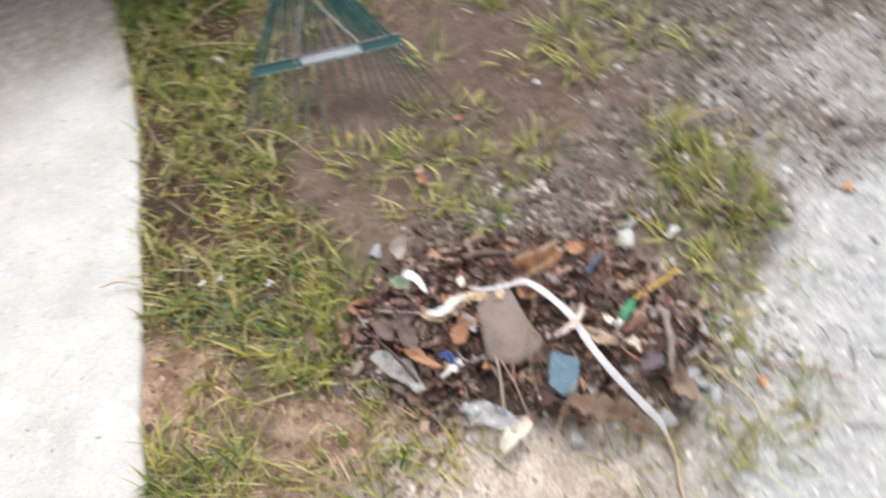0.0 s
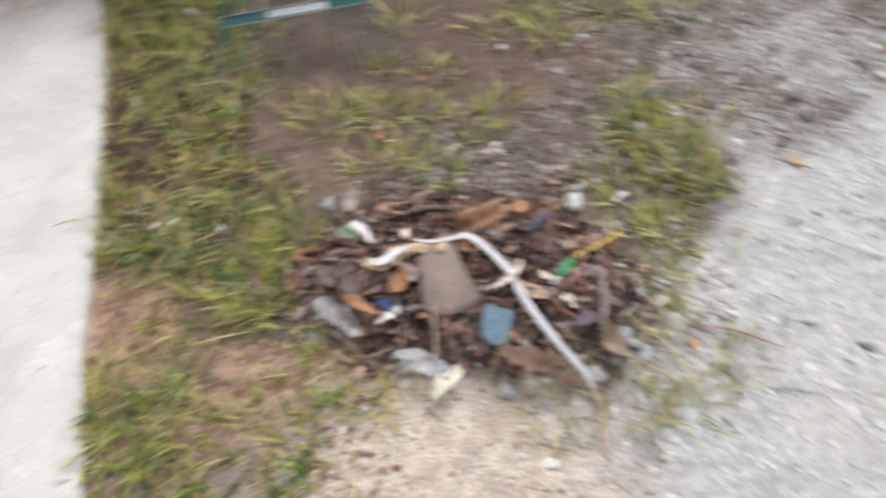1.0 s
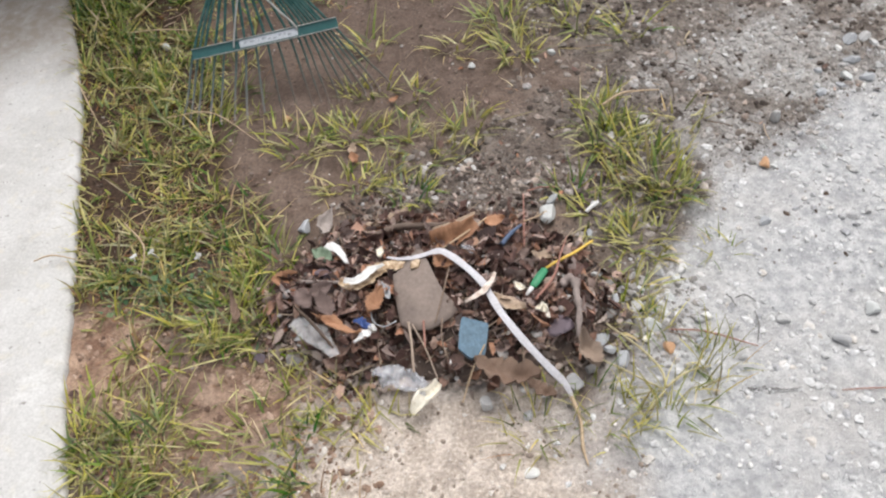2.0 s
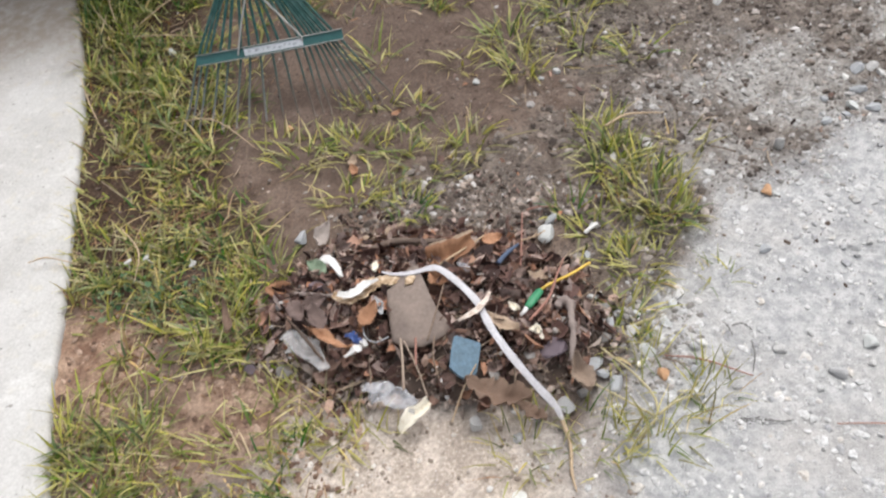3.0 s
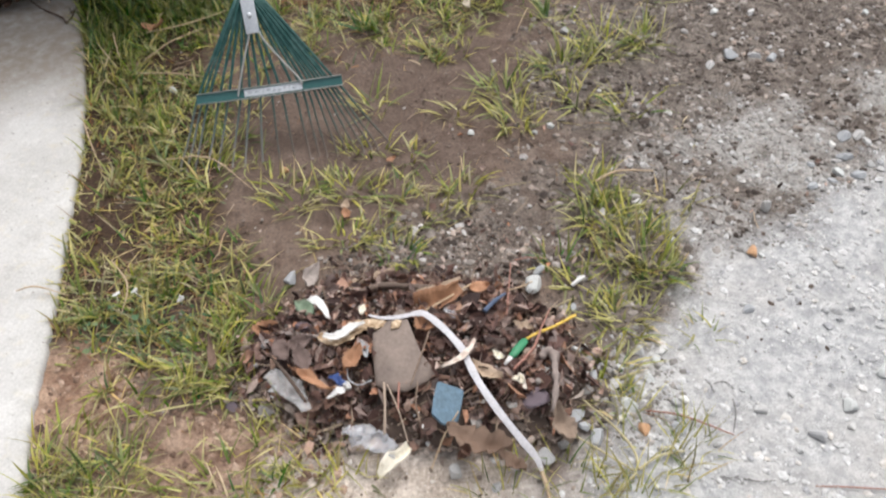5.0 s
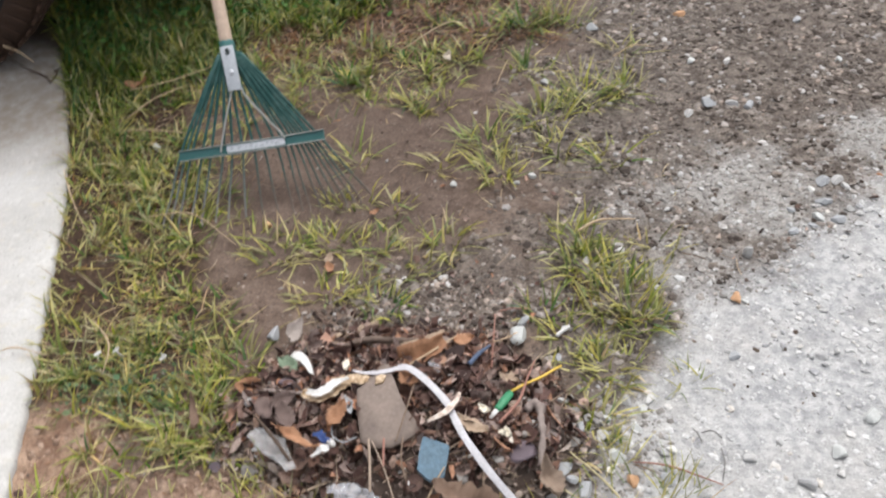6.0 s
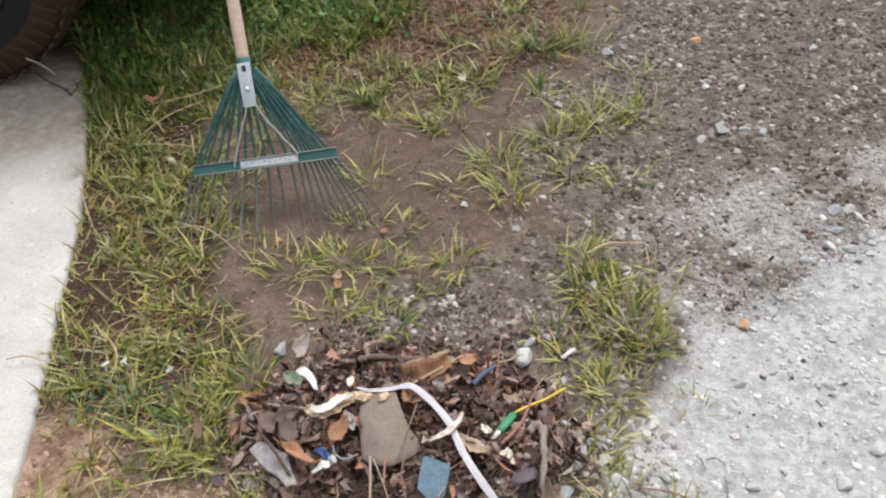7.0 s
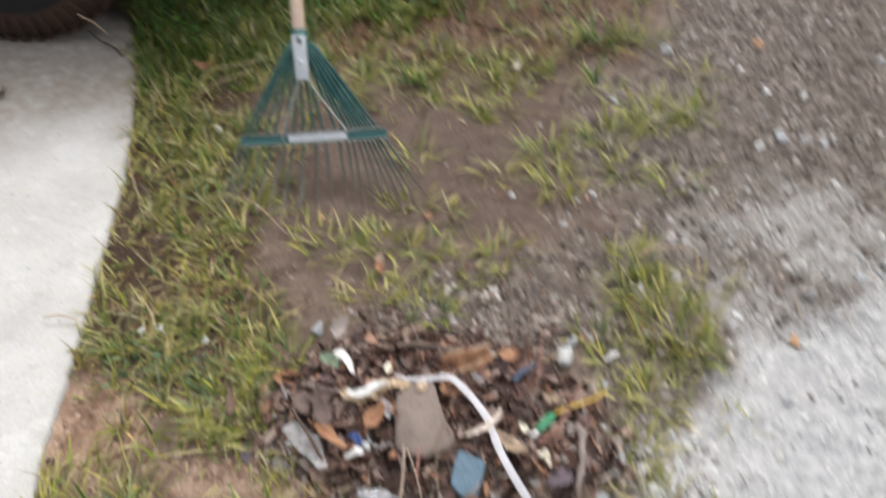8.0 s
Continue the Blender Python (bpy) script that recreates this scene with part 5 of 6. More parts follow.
twigs(1900, 0.025, 0.1, heap_weight, (-0.3, 0.6, 0.6, 1.25), heap_height, "broken_twigs", "thin broken brown twigs and stems in the heap")
twigs(260, 0.02, 0.07, lambda x, y: 0.7 * (1 - pale_zone(x, y)), (-0.7, 0.9, 0.6, 2.6), ground_height, "scattered_twigs", "thin dry twigs scattered on the soil")


def leaf_mesh(seed, lobes, ratio, curl, material, stalk=True):
    """A leaf of unit length: outline lobed or plain, folded at its rib, curling at the sides, with a stalk."""
    rnd = random.Random(seed)
    bm = bmesh.new()
    n, rows = 22, []
    for i in range(n + 1):
        f = i / n
        w = math.sin(math.pi * f ** 0.85) ** 0.8 * ratio / 2
        if lobes:
            w *= 0.46 + rnd.uniform(0.45, 0.62) * abs(math.sin(f * lobes * math.pi + 0.3 * math.sin(seed + 5 * f))) ** 0.75
        row = []
        for s in (-1, -0.55, 0, 0.55, 1):
            ww = w * s * rnd.uniform(0.78, 1.12) * (1 + 0.28 * noise.noise(Vector((f * 4.3, s, seed * 3.7))))
            z = 1.5 * curl * (abs(s) ** 1.6) * ratio * 0.5 + 0.5 * curl * (f - 0.45) ** 2 * 4 + 0.16 * noise.noise(Vector((f * 3.1 + seed * 7.3, s * 1.4, 0))) + rnd.uniform(-0.016, 0.016)
            row.append(bm.verts.new((f - 0.5, ww, z)))
        rows.append(row)
    for a, b in zip(rows, rows[1:]):
        for k in range(4):
            bm.faces.new((a[k], b[k], b[k + 1], a[k + 1]))
    bmesh.ops.remove_doubles(bm, verts=bm.verts, dist=0.0008)
    bmesh.ops.solidify(bm, geom=bm.faces[:], thickness=0.008)
    if stalk:
        s = tube_bm(spline([(-0.5, 0, 0.0), (-0.6, 0.02, 0.01), (-0.72, 0.03, 0.03)], 6), 0.009, 5)
        me = bpy.data.meshes.new("stalk")
        s.to_mesh(me)
        s.free()
        bm.from_mesh(me)
        bpy.data.meshes.remove(me)
    me = bpy.data.meshes.new("leaf")
    bm.to_mesh(me)
    bm.free()
    me.polygons.foreach_set("use_smooth", [True] * len(me.polygons))
    me.materials.append(material)
    return me


def leaf(me, x, y, z, size, turn, rx=0, ry=0, label="dry brown leaf on the raked heap", name="dead_leaf"):
    ob = new(name, me)
    ob.matrix_world = pose(x, y, z, rx, ry, turn) @ Matrix.Diagonal((size, size, size, 1))
    return tagged(ob, label, "leaf", "dead leaves")


PLAIN = [leaf_mesh(s, 0, r, c, DEAD_LEAF) for s, r, c in ((1, 0.5, 0.3), (2, 0.6, -0.25), (3, 0.4, 0.45), (4, 0.7, 0.2), (5, 0.55, 0.55))]
OAK = [leaf_mesh(s, 4.0, 0.66, c, DEAD_LEAF) for s, c in ((11, 0.25), (12, -0.2), (13, 0.4))]
rl = random.Random(21)
for k in range(120):
    a, d = rl.uniform(0, 6.28), math.sqrt(rl.random()) * 0.95
    xx, yy = 0.135 + 0.32 * d * math.cos(a), 0.92 + 0.19 * d * math.sin(a) - 0.04 * d * math.cos(a)
    zz = float(heap_height(xx, yy)) + 0.012 + 0.004 * rl.random()
    leaf(rl.choice(PLAIN + PLAIN + OAK), xx, yy, zz, rl.uniform(0.024, 0.05), rl.uniform(0, 360), rl.uniform(-35, 35), rl.uniform(-35, 35))

rust = [leaf_mesh(s, 0, r, c, ORANGE_LEAF) for s, r, c in ((31, 0.62, 0.3), (32, 0.5, 0.5), (33, 0.7, 0.2), (39, 0.5, 0.25), (40, 0.24, 0.2))]
tan = [leaf_mesh(s, 0, r, c, TAN_LEAF) for s, r, c in ((34, 0.42, 0.35), (35, 0.6, 0.25))]
grey = [leaf_mesh(s, 0, r, c, GREY_LEAF) for s, r, c in ((36, 0.55, 0.35), (37, 0.62, 0.2))]
pale_leaf = leaf_mesh(41, 0, 0.55, 0.35, PALE_LEAF)
BROWN_OAK = worn("brown_oak_leaf", (0.09, 0.057, 0.042), (0.24, 0.16, 0.115), 40, 0.7, fine=200, bumps=0.4)
oak_tan = leaf_mesh(38, 4.6, 0.56, 0.32, BROWN_OAK)
RUSSET = "curled russet dry leaf on the raked heap"
leaf(rust[0], -0.165, 1.01, 0.032, 0.05, 8, 10, 0, "russet dry leaf at the foot of the heap")
leaf(rust[3], 0.014, 0.878, 0.098, 0.062, 68, 15, 10, RUSSET)
leaf(rust[0], 0.142, 0.955, 0.09, 0.06, 100, 0, 8, RUSSET)
leaf(rust[2], 0.245, 1.055, 0.07, 0.04, 10, 10, 0, RUSSET)
leaf(leaf_mesh(35, 0, 0.55, 0.5, MID_LEAF), 0.367, 0.756, 0.046, 0.068, 108, 10, -12, "tan dry leaf at the edge of the heap")
leaf(rust[4], -0.048, 0.842, 0.088, 0.085, -32, -10, 5, "brown curled dry leaf strip")
leaf(tan[0], 0.248, 0.843, 0.088, 0.066, -38, 0, 0, "beige dry leaf lying under the white strap")
leaf(oak_tan, 0.224, 0.718, 0.062, 0.112, -24, -14, 6, "brown lobed oak leaf at the foot of the heap")
leaf(oak_tan, 0.276, 0.695, 0.042, 0.06, -45, -18, 6, "brown lobed oak leaf at the foot of the heap")
leaf(pale_leaf, -0.092, 1.14, 0.03, 0.06, 75, 25, 0, "pale grey weathered leaf at the back of the heap")
leaf(grey[1], -0.112, 0.915, 0.082, 0.055, -60, 12, 0, "grey weathered leaf on the heap")
leaf(grey[0], -0.078, 0.892, 0.084, 0.06, -72, -15, 10, "grey weathered leaf on the heap")
leaf(grey[0], -0.085, 0.935, 0.08, 0.05, 20, 25, 0, "grey weathered leaf on the heap")
leaf(tan[1], 0.06, 1.12, 0.045, 0.05, 40, 0, 10, "tan dry leaf on the heap")
leaf(tan[1], 0.32, 0.96, 0.062, 0.04, 150, 10, 0, "tan dry leaf on the heap")
leaf(tan[0], 0.0, 1.105, 0.045, 0.05, -20, 0, 0, "tan dry leaf on the heap")
leaf(rust[0], -0.033, 1.335, 0.012, 0.036, -70, 0, 0, "small russet leaf on bare soil")
leaf(tan[1], -0.037, 1.368, 0.012, 0.034, 80, 0, 0, "small pale leaf on bare soil")
leaf(leaf_mesh(63, 0, 0.55, 0.3, CREAM_LEAF), 0.258, 2.15, 0.03, 0.045, 80, 25, 0, "small pale leaf in the grass")
leaf(rust[1], -0.62, 2.12, 0.03, 0.06, 15, 0, 0, "russet leaf caught in the grass")
leaf(leaf_mesh(62, 0, 0.2, 0.5, BROWN_OAK), -0.256, 0.943, 0.04, 0.075, 106, 10, 0, "narrow brown dead leaf caught in the grass")
leaf(rust[2], 0.06, 1.52, 0.008, 0.025, 30, 0, 0, "tiny russet leaf on bare soil")

# ---- scraps on the heap ----


def crumple(bm, amount, scale=60.0, seed=0.0):
    """Push every corner about by smooth noise."""
    for v in bm.verts:
        v.co += amount * noise.noise_vector(v.co * scale + Vector((seed, seed, seed)))
    return bm


def thing(name, bm, material, label, category, m=None, shade=True):
    ob = part(name, bm, material, None, "", shade)
    if m is not None:
        ob.matrix_world = m
    return tagged(ob, label, category)


# white strap across the heap
pts = [(0.04, 0.98, 0.094), (0.066, 0.968, 0.099), (0.1, 0.966, 0.102), (0.13, 0.97, 0.105), (0.147, 0.963, 0.107), (0.176, 0.932, 0.106), (0.206, 0.889, 0.103), (0.218, 0.857, 0.102), (0.232, 0.821, 0.098),
       (0.262, 0.773, 0.081), (0.296, 0.733, 0.056), (0.321, 0.708, 0.034), (0.33, 0.688, 0.02)]
sp = spline(pts, 60)
ww = [0.005 + 0.0075 * min(1, k / 7) - 0.007 * max(0, (k - 53) / 6) + 0.0007 * math.sin(k * 0.9) for k in range(60)]
thing("plastic_strap", ribbon_bm(sp, ww, 0.0011, 0.0006, lambda f: 0.3 * f - 0.35 * float(smooth((0.26 - f) / 0.06))), STRAP, "dirty white plastic strap lying bent across the heap", "strap", shade=False)
# grey-brown shard with a narrow neck
out = [(0.049, 0.937), (0.062, 0.942), (0.083, 0.975), (0.094, 0.99), (0.106, 0.988), (0.115, 0.95), (0.125, 0.917), (0.138, 0.884), (0.156, 0.863), (0.159, 0.855), (0.147, 0.84), (0.128, 0.827),
       (0.109, 0.818), (0.089, 0.818), (0.07, 0.824), (0.057, 0.834), (0.053, 0.87), (0.05, 0.905)]
thing("card_shard", plate_bm(out, 0.0035, lambda x, y: 0.102 - 4.5 * (x - 0.095) ** 2 - 2.0 * (y - 0.92) ** 2, 6, 0.0003, 3), SHARD, "flat grey-brown shard of card on top of the heap", "scrap")
# blue chip
out = [(0.163, 0.823), (0.167, 0.824), (0.186, 0.816), (0.205, 0.808), (0.207, 0.804), (0.202, 0.782), (0.196, 0.759), (0.192, 0.754), (0.172, 0.752), (0.165, 0.757), (0.152, 0.771), (0.156, 0.797)]
thing("blue_chip", plate_bm(out, 0.007, lambda x, y: 0.082 + 0.25 * (y - 0.79), 4, 0.0003, 5), BLUE_CHIP, "scuffed blue plastic chip lying on dark leaves", "plastic scrap", shade=False)
# green plastic cap on a yellow stick
stick = new("plastic_pick")
tagged(stick, "yellow plastic stick with a green cap on the heap", "plastic stick")
p0, p1, p2 = Vector((0.292, 0.879, 0.083)), Vector((0.322, 0.919, 0.08)), Vector((0.421, 0.996, 0.045))
part("cap", tube_bm([p0, p0.lerp(p1, 0.1), p0.lerp(p1, 0.5), p0.lerp(p1, 0.9), p1], (0.004, 0.0072, 0.0085, 0.0072, 0.003), 14, 0.6), GREEN_PLASTIC, stick, "green plastic cap")
part("stick", tube_bm([p1.lerp(p2, k / 8) + Vector((0, 0, 0.002 * math.sin(k))) for k in range(9)], 0.0026, 8), YELLOW_PLASTIC, stick, "yellow plastic stick")
part("tip", tube_bm([p0 + Vector((-0.012, -0.014, -0.002)), p0], (0.003, 0.005), 10, 0.6), WHITE_SCRAP, stick, "whitish broken end")


def stem(name, pts, radii, material, label, category="stick", n=26, sides=8, rough=0.0, seed=1):
    s = spline(pts, n)
    rnd = random.Random(seed)
    if hasattr(radii, "__len__"):
        rr = [float(np.interp(k / (n - 1), np.linspace(0, 1, len(radii)), radii)) * (1 + rough * rnd.uniform(-1, 1)) for k in range(n)]
    else:
        rr = [radii * (1 + rough * rnd.uniform(-1, 1)) for k in range(n)]
    return thing(name, tube_bm(s, rr, sides), material, label, category)


stem("red_stem", [(0.294, 0.852, 0.082), (0.332, 0.895, 0.084), (0.352, 0.945, 0.08), (0.373, 1.002, 0.062)], (0.003, 0.0027, 0.0018, 0.0012), RED_STEM, "thin reddish plant stem on the heap")
stem("grey_stick", [(0.343, 0.879, 0.076), (0.356, 0.889, 0.081), (0.367, 0.882, 0.081), (0.366, 0.855, 0.079), (0.365, 0.824, 0.072), (0.356, 0.782, 0.054)], (0.0065, 0.008, 0.0085, 0.0058, 0.006, 0.0038), GREY_STICK, "knobbly bent grey stick on the heap", rough=0.28)
stem("grey_stick", [(-0.135, 0.983, 0.055), (-0.1, 0.965, 0.068), (-0.051, 0.946, 0.082)], (0.003, 0.0042, 0.0035), GREY_STICK, "short straight grey stick on the heap", rough=0.12, seed=2)
stem("dark_stick", [(-0.03, 1.015, 0.07), (0.012, 1.055, 0.07), (0.063, 1.073, 0.07), (0.125, 1.058, 0.078), (0.16, 1.058, 0.078)], (0.003, 0.006, 0.0065, 0.006, 0.003), BROWN_STICK, "dark wet stick lying along the heap", rough=0.15, seed=3)
stem("twig", [(0.14, 0.983, 0.094), (0.19, 1.02, 0.09), (0.231, 1.067, 0.07)], 0.0017, STRAW_MAT, "thin tan twig on the heap")
stem("twig", [(0.312, 1.162, 0.02), (0.302, 1.07, 0.055), (0.291, 0.975, 0.08)], 0.0014, RED_STEM, "thin brown twig leaning on the heap")
stem("twig", [(0.322, 1.179, 0.01), (0.35, 1.182, 0.012), (0.386, 1.178, 0.01)], 0.0016, RED_STEM, "short reddish twig on soil")
stem("twig", [(0.30, 1.05, 0.065), (0.325, 1.07, 0.05), (0.35, 1.1, 0.03)], 0.0014, STRAW_MAT, "thin tan twig on the heap")
stem("straw", [(0.072, 0.83, 0.094), (0.074, 0.79, 0.086), (0.073, 0.745, 0.068)], 0.0023, DUSTY_STRAW, "flat dry straw hanging down the heap", "straw")
stem("straw", [(0.098, 0.828, 0.095), (0.097, 0.80, 0.09), (0.096, 0.78, 0.085)], 0.002, RED_STEM, "dry straw on the heap", "straw")
stem("straw", [(0.151, 0.93, 0.104), (0.138, 0.88, 0.106), (0.118, 0.82, 0.096)], 0.0014, TWIG, "thin dry straw lying over the shard", "straw")
stem("straw", [(0.13, 0.827, 0.096), (0.126, 0.79, 0.088), (0.133, 0.755, 0.08)], 0.0014, TWIG, "thin dry straw on the heap", "straw")
stem("straw", [(0.078, 0.825, 0.094), (0.098, 0.775, 0.084), (0.112, 0.73, 0.06)], 0.0012, DUSTY_STRAW, "thin dry straw on the heap", "straw")
stem("straw", [(0.329, 0.69, 0.02), (0.337, 0.651, 0.01), (0.333, 0.604, 0.006), (0.336, 0.57, 0.006)], (0.004, 0.003, 0.003, 0.001), STRAW_MAT, "dry straw running from the strap over sand", "straw")
stem("dry_stem", [(0.412, 0.82, 0.03), (0.46, 0.765, 0.024), (0.486, 0.723, 0.016), (0.488, 0.69, 0.01)], (0.0014, 0.002, 0.0024, 0.002), PALE_STRAW, "branching dry grass stem beside the heap", "straw")
stem("dry_stem", [(0.488, 0.69, 0.012), (0.525, 0.711, 0.016), (0.571, 0.722, 0.01)], (0.0024, 0.0022, 0.0014), PALE_STRAW, "dry grass stem beside the heap", "straw")
stem("dry_stem", [(0.484, 0.684, 0.012), (0.45, 0.653, 0.014), (0.424, 0.624, 0.006)], (0.0018, 0.0016, 0.001), PALE_STRAW, "dry grass stem on pale gravel", "straw")
stem("dry_stem", [(0.384, 0.76, 0.02), (0.432, 0.724, 0.018), (0.48, 0.688, 0.012)], (0.0012, 0.0018, 0.002), PALE_STRAW, "dry grass stem beside the heap", "straw")
stem("dry_stem", [(0.51, 1.362, 0.05), (0.56, 1.385, 0.055), (0.643, 1.408, 0.03)], (0.003, 0.0025, 0.0015), STRAW_MAT, "tan dry stem across the grass tuft", "straw")
ASH_CRUMB = pieces_material("charred_crumb", 0.95, False, (0.0, (0.09, 0.088, 0.088)), (1.0, (0.24, 0.235, 0.23)))
x, y = scatter(420, 0.6, 0.68, 0.655, 0.69, lambda x, y: smooth(1.2 - ((x - 0.636) / 0.03) ** 2 - ((y - 0.671 + 0.12 * (x - 0.636)) / 0.008) ** 2))
tagged(stones("charred_crumbs", x, y, 0.001 + 0.0028 * rng.random(len(x)) ** 2, ground_height, ASH_CRUMB, 0.6, 0.4), "dark smudge of charred crumbs pressed into pale gravel", "soil", kind="stuff")
stem("dark_twig", [(0.655, 0.668, 0.006), (0.68, 0.662, 0.006), (0.706, 0.664, 0.004)], (0.0016, 0.0012, 0.0006), CHAR, "thin dark twig on pale gravel", rough=0.3)
stem("dark_twig", [(0.766, 0.65, 0.005), (0.82, 0.645, 0.006), (0.95, 0.63, 0.005)], (0.0008, 0.0013, 0.001), RED_STEM, "thin brown twig on pale gravel")
for pts in ([(0.638, 0.866, 0.006), (0.643, 0.854, 0.009), (0.648, 0.838, 0.004)], [(0.652, 0.858, 0.004), (0.67, 0.857, 0.009), (0.685, 0.843, 0.004)], [(0.677, 0.825, 0.004), (0.674, 0.793, 0.008), (0.662, 0.759, 0.004)]):
    stem("dark_twig", pts, (0.0009, 0.0015, 0.0009), CHAR, "thin curled dark root on pale gravel", rough=0.3)
stem("dry_stem", [(0.52, 0.806, 0.008), (0.581, 0.789, 0.012), (0.66, 0.751, 0.006)], (0.001, 0.002, 0.001), RED_STEM, "thin reddish stem on pale gravel", "straw")
stem("dry_stem", [(0.80, 0.53, 0.006), (0.83, 0.56, 0.008), (0.85, 0.585, 0.005)], 0.0016, RED_STEM, "thin reddish stem on pale gravel", "straw")
for pts in ([(-0.625, 2.071, 0.05), (-0.515, 2.097, 0.055), (-0.411, 2.167, 0.05)], [(-0.604, 1.938, 0.045), (-0.541, 2.011, 0.055), (-0.462, 2.08, 0.05)], [(-0.611, 1.89, 0.04), (-0.514, 1.873, 0.045), (-0.418, 1.86, 0.035)],
            [(-0.701, 2.039, 0.075), (-0.68, 1.98, 0.07), (-0.661, 1.929, 0.05)], [(-0.47, 1.54, 0.03), (-0.36, 1.53, 0.035), (-0.25, 1.43, 0.02)], [(-0.505, 1.2, 0.05), (-0.447, 1.116, 0.065), (-0.45, 1.054, 0.045)],
            [(-0.703, 1.709, 0.06), (-0.66, 1.61, 0.06), (-0.616, 1.521, 0.02)], [(-0.682, 1.131, 0.046), (-0.64, 1.134, 0.052), (-0.58, 1.126, 0.03)], [(0.13, 2.216, 0.03), (0.258, 2.313, 0.05), (0.33, 2.327, 0.04)], [(0.72, 2.094, 0.03), (0.78, 2.112, 0.05), (0.845, 2.13, 0.03)], [(0.433, 2.153, 0.008), (0.415, 2.1, 0.014), (0.39, 2.03, 0.008)]):
    stem("long_straw", pts, (0.0012, 0.0018, 0.0008), STRAW_MAT, "long pale straw lying in the grass", "straw")

stem("slab_straw", [(-0.994, 2.22, 0.135), (-0.96, 2.225, 0.11), (-0.927, 2.222, 0.075)], (0.003, 0.0022, 0.0012), STRAW_MAT, "pale straw caught against the tyre", "straw")
stem("slab_twig", [(-1.034, 2.317, 0.035), (-0.977, 2.257, 0.038), (-0.906, 2.204, 0.037), (-0.88, 2.168, 0.035)], (0.0016, 0.0026, 0.0032, 0.002), DARK_STICK, "dark broken twig on the slab by the tyre", rough=0.3)
stem("slab_twig", [(-0.88, 2.17, 0.036), (-0.872, 2.215, 0.039), (-0.9, 2.255, 0.036)], (0.0026, 0.0022, 0.0012), DARK_STICK, "dark broken twig on the slab by the tyre", rough=0.3)
stem("slab_twig", [(-0.885, 2.225, 0.036), (-0.87, 2.25, 0.037), (-0.86, 2.262, 0.035)], 0.0018, DARK_STICK, "dark broken twig on the slab by the tyre", rough=0.3)
leaf(leaf_mesh(61, 0, 0.5, 0.4, DARK_STICK), -1.145, 1.945, 0.036, 0.05, 40, 0, 0, "dark brown dead leaf on the concrete slab")

# curled husks and bark


def torn_sheet(points, width, z, seed, amount=0.007, lean=0.0, scale=75.0, rag=0.27):
    """A crumpled torn strip, a curled sheet with thickness."""
    rnd = random.Random(seed)
    s = spline([(*q, 0) for q in points], 24)
    bm = bmesh.new()
    rows = []
    for k, c in enumerate(s):
        d = (s[min(k + 1, 23)] - s[max(k - 1, 0)]).normalized()
        side = Vector((-d.y, d.x, 0))
        w = width / 2 * (0.4 + 0.7 * math.sin(math.pi * (0.08 + 0.84 * k / 23)))
        lo, hi = w * (0.92 + rnd.uniform(-rag, rag)), w * (0.92 + rnd.uniform(-rag, rag))
        row = []
        for i in range(7):
            f = i / 6 * 2 - 1
            p = c + side * (f * (hi if f > 0 else lo))
            p.z = z(p.x, p.y) + (0.35 if width < 0.03 else 0.06) * width * f * f + lean * f * width
            row.append(bm.verts.new(p))
        rows.append(row)
    for a, b in zip(rows, rows[1:]):
        for i in range(6):
            bm.faces.new((a[i], b[i], b[i + 1], a[i + 1]))
    crumple(bm, amount, scale, seed * 3.1)
    bmesh.ops.recalc_face_normals(bm, faces=bm.faces)
    bmesh.ops.solidify(bm, geom=bm.faces[:], thickness=0.0012)
    return bm


husk = new("husk_curl")
tagged(husk, "cream and golden curled husk on the heap", "husk")
part("outer", torn_sheet([(-0.048, 0.934), (-0.012, 0.924), (0.018, 0.95), (0.045, 0.957), (0.074, 0.955)], 0.03, lambda x, y: 0.096, 4, 0.004, 0.0, 60, 0.15), GOLD_BARK, husk, "golden brown outer skin")
part("inner", torn_sheet([(-0.038, 0.927), (-0.012, 0.924), (0.012, 0.943), (0.034, 0.953)], 0.017, lambda x, y: 0.104, 5, 0.003, 0.0, 60, 0.12), WHITE_SCRAP, husk, "white inner pith")
thing("husk_curl", torn_sheet([(0.172, 0.846), (0.198, 0.857), (0.214, 0.872), (0.232, 0.903)], 0.011, lambda x, y: 0.107, 6, 0.003, 0.0, 60, 0.12), PINK_HUSK, "small cream husk curled beside the strap", "husk")
thing("husk_curl", torn_sheet([(0.06, 0.688), (0.084, 0.707), (0.112, 0.726)], 0.021, lambda x, y: 0.03 + 0.6 * (y - 0.69), 7, 0.006, 0.0, 50, 0.08), CREAM_HUSK, "cream husk lying at the foot of the heap", "husk")
thing("bark_crumb", plate_bm([(0.083, 0.934), (0.097, 0.937), (0.102, 0.952), (0.093, 0.955), (0.084, 0.948)], 0.004, lambda x, y: 0.106, 3, 0.0015, 2), GOLD_BARK, "golden bark crumb on the shard", "bark")
thing("bark_crumb", plate_bm([(0.02, 0.99), (0.028, 0.985), (0.034, 1.0), (0.03, 1.012), (0.02, 1.005)], 0.004, lambda x, y: 0.088, 3, 0.0015, 4), CREAM_HUSK, "cream husk crumb on the heap", "bark")
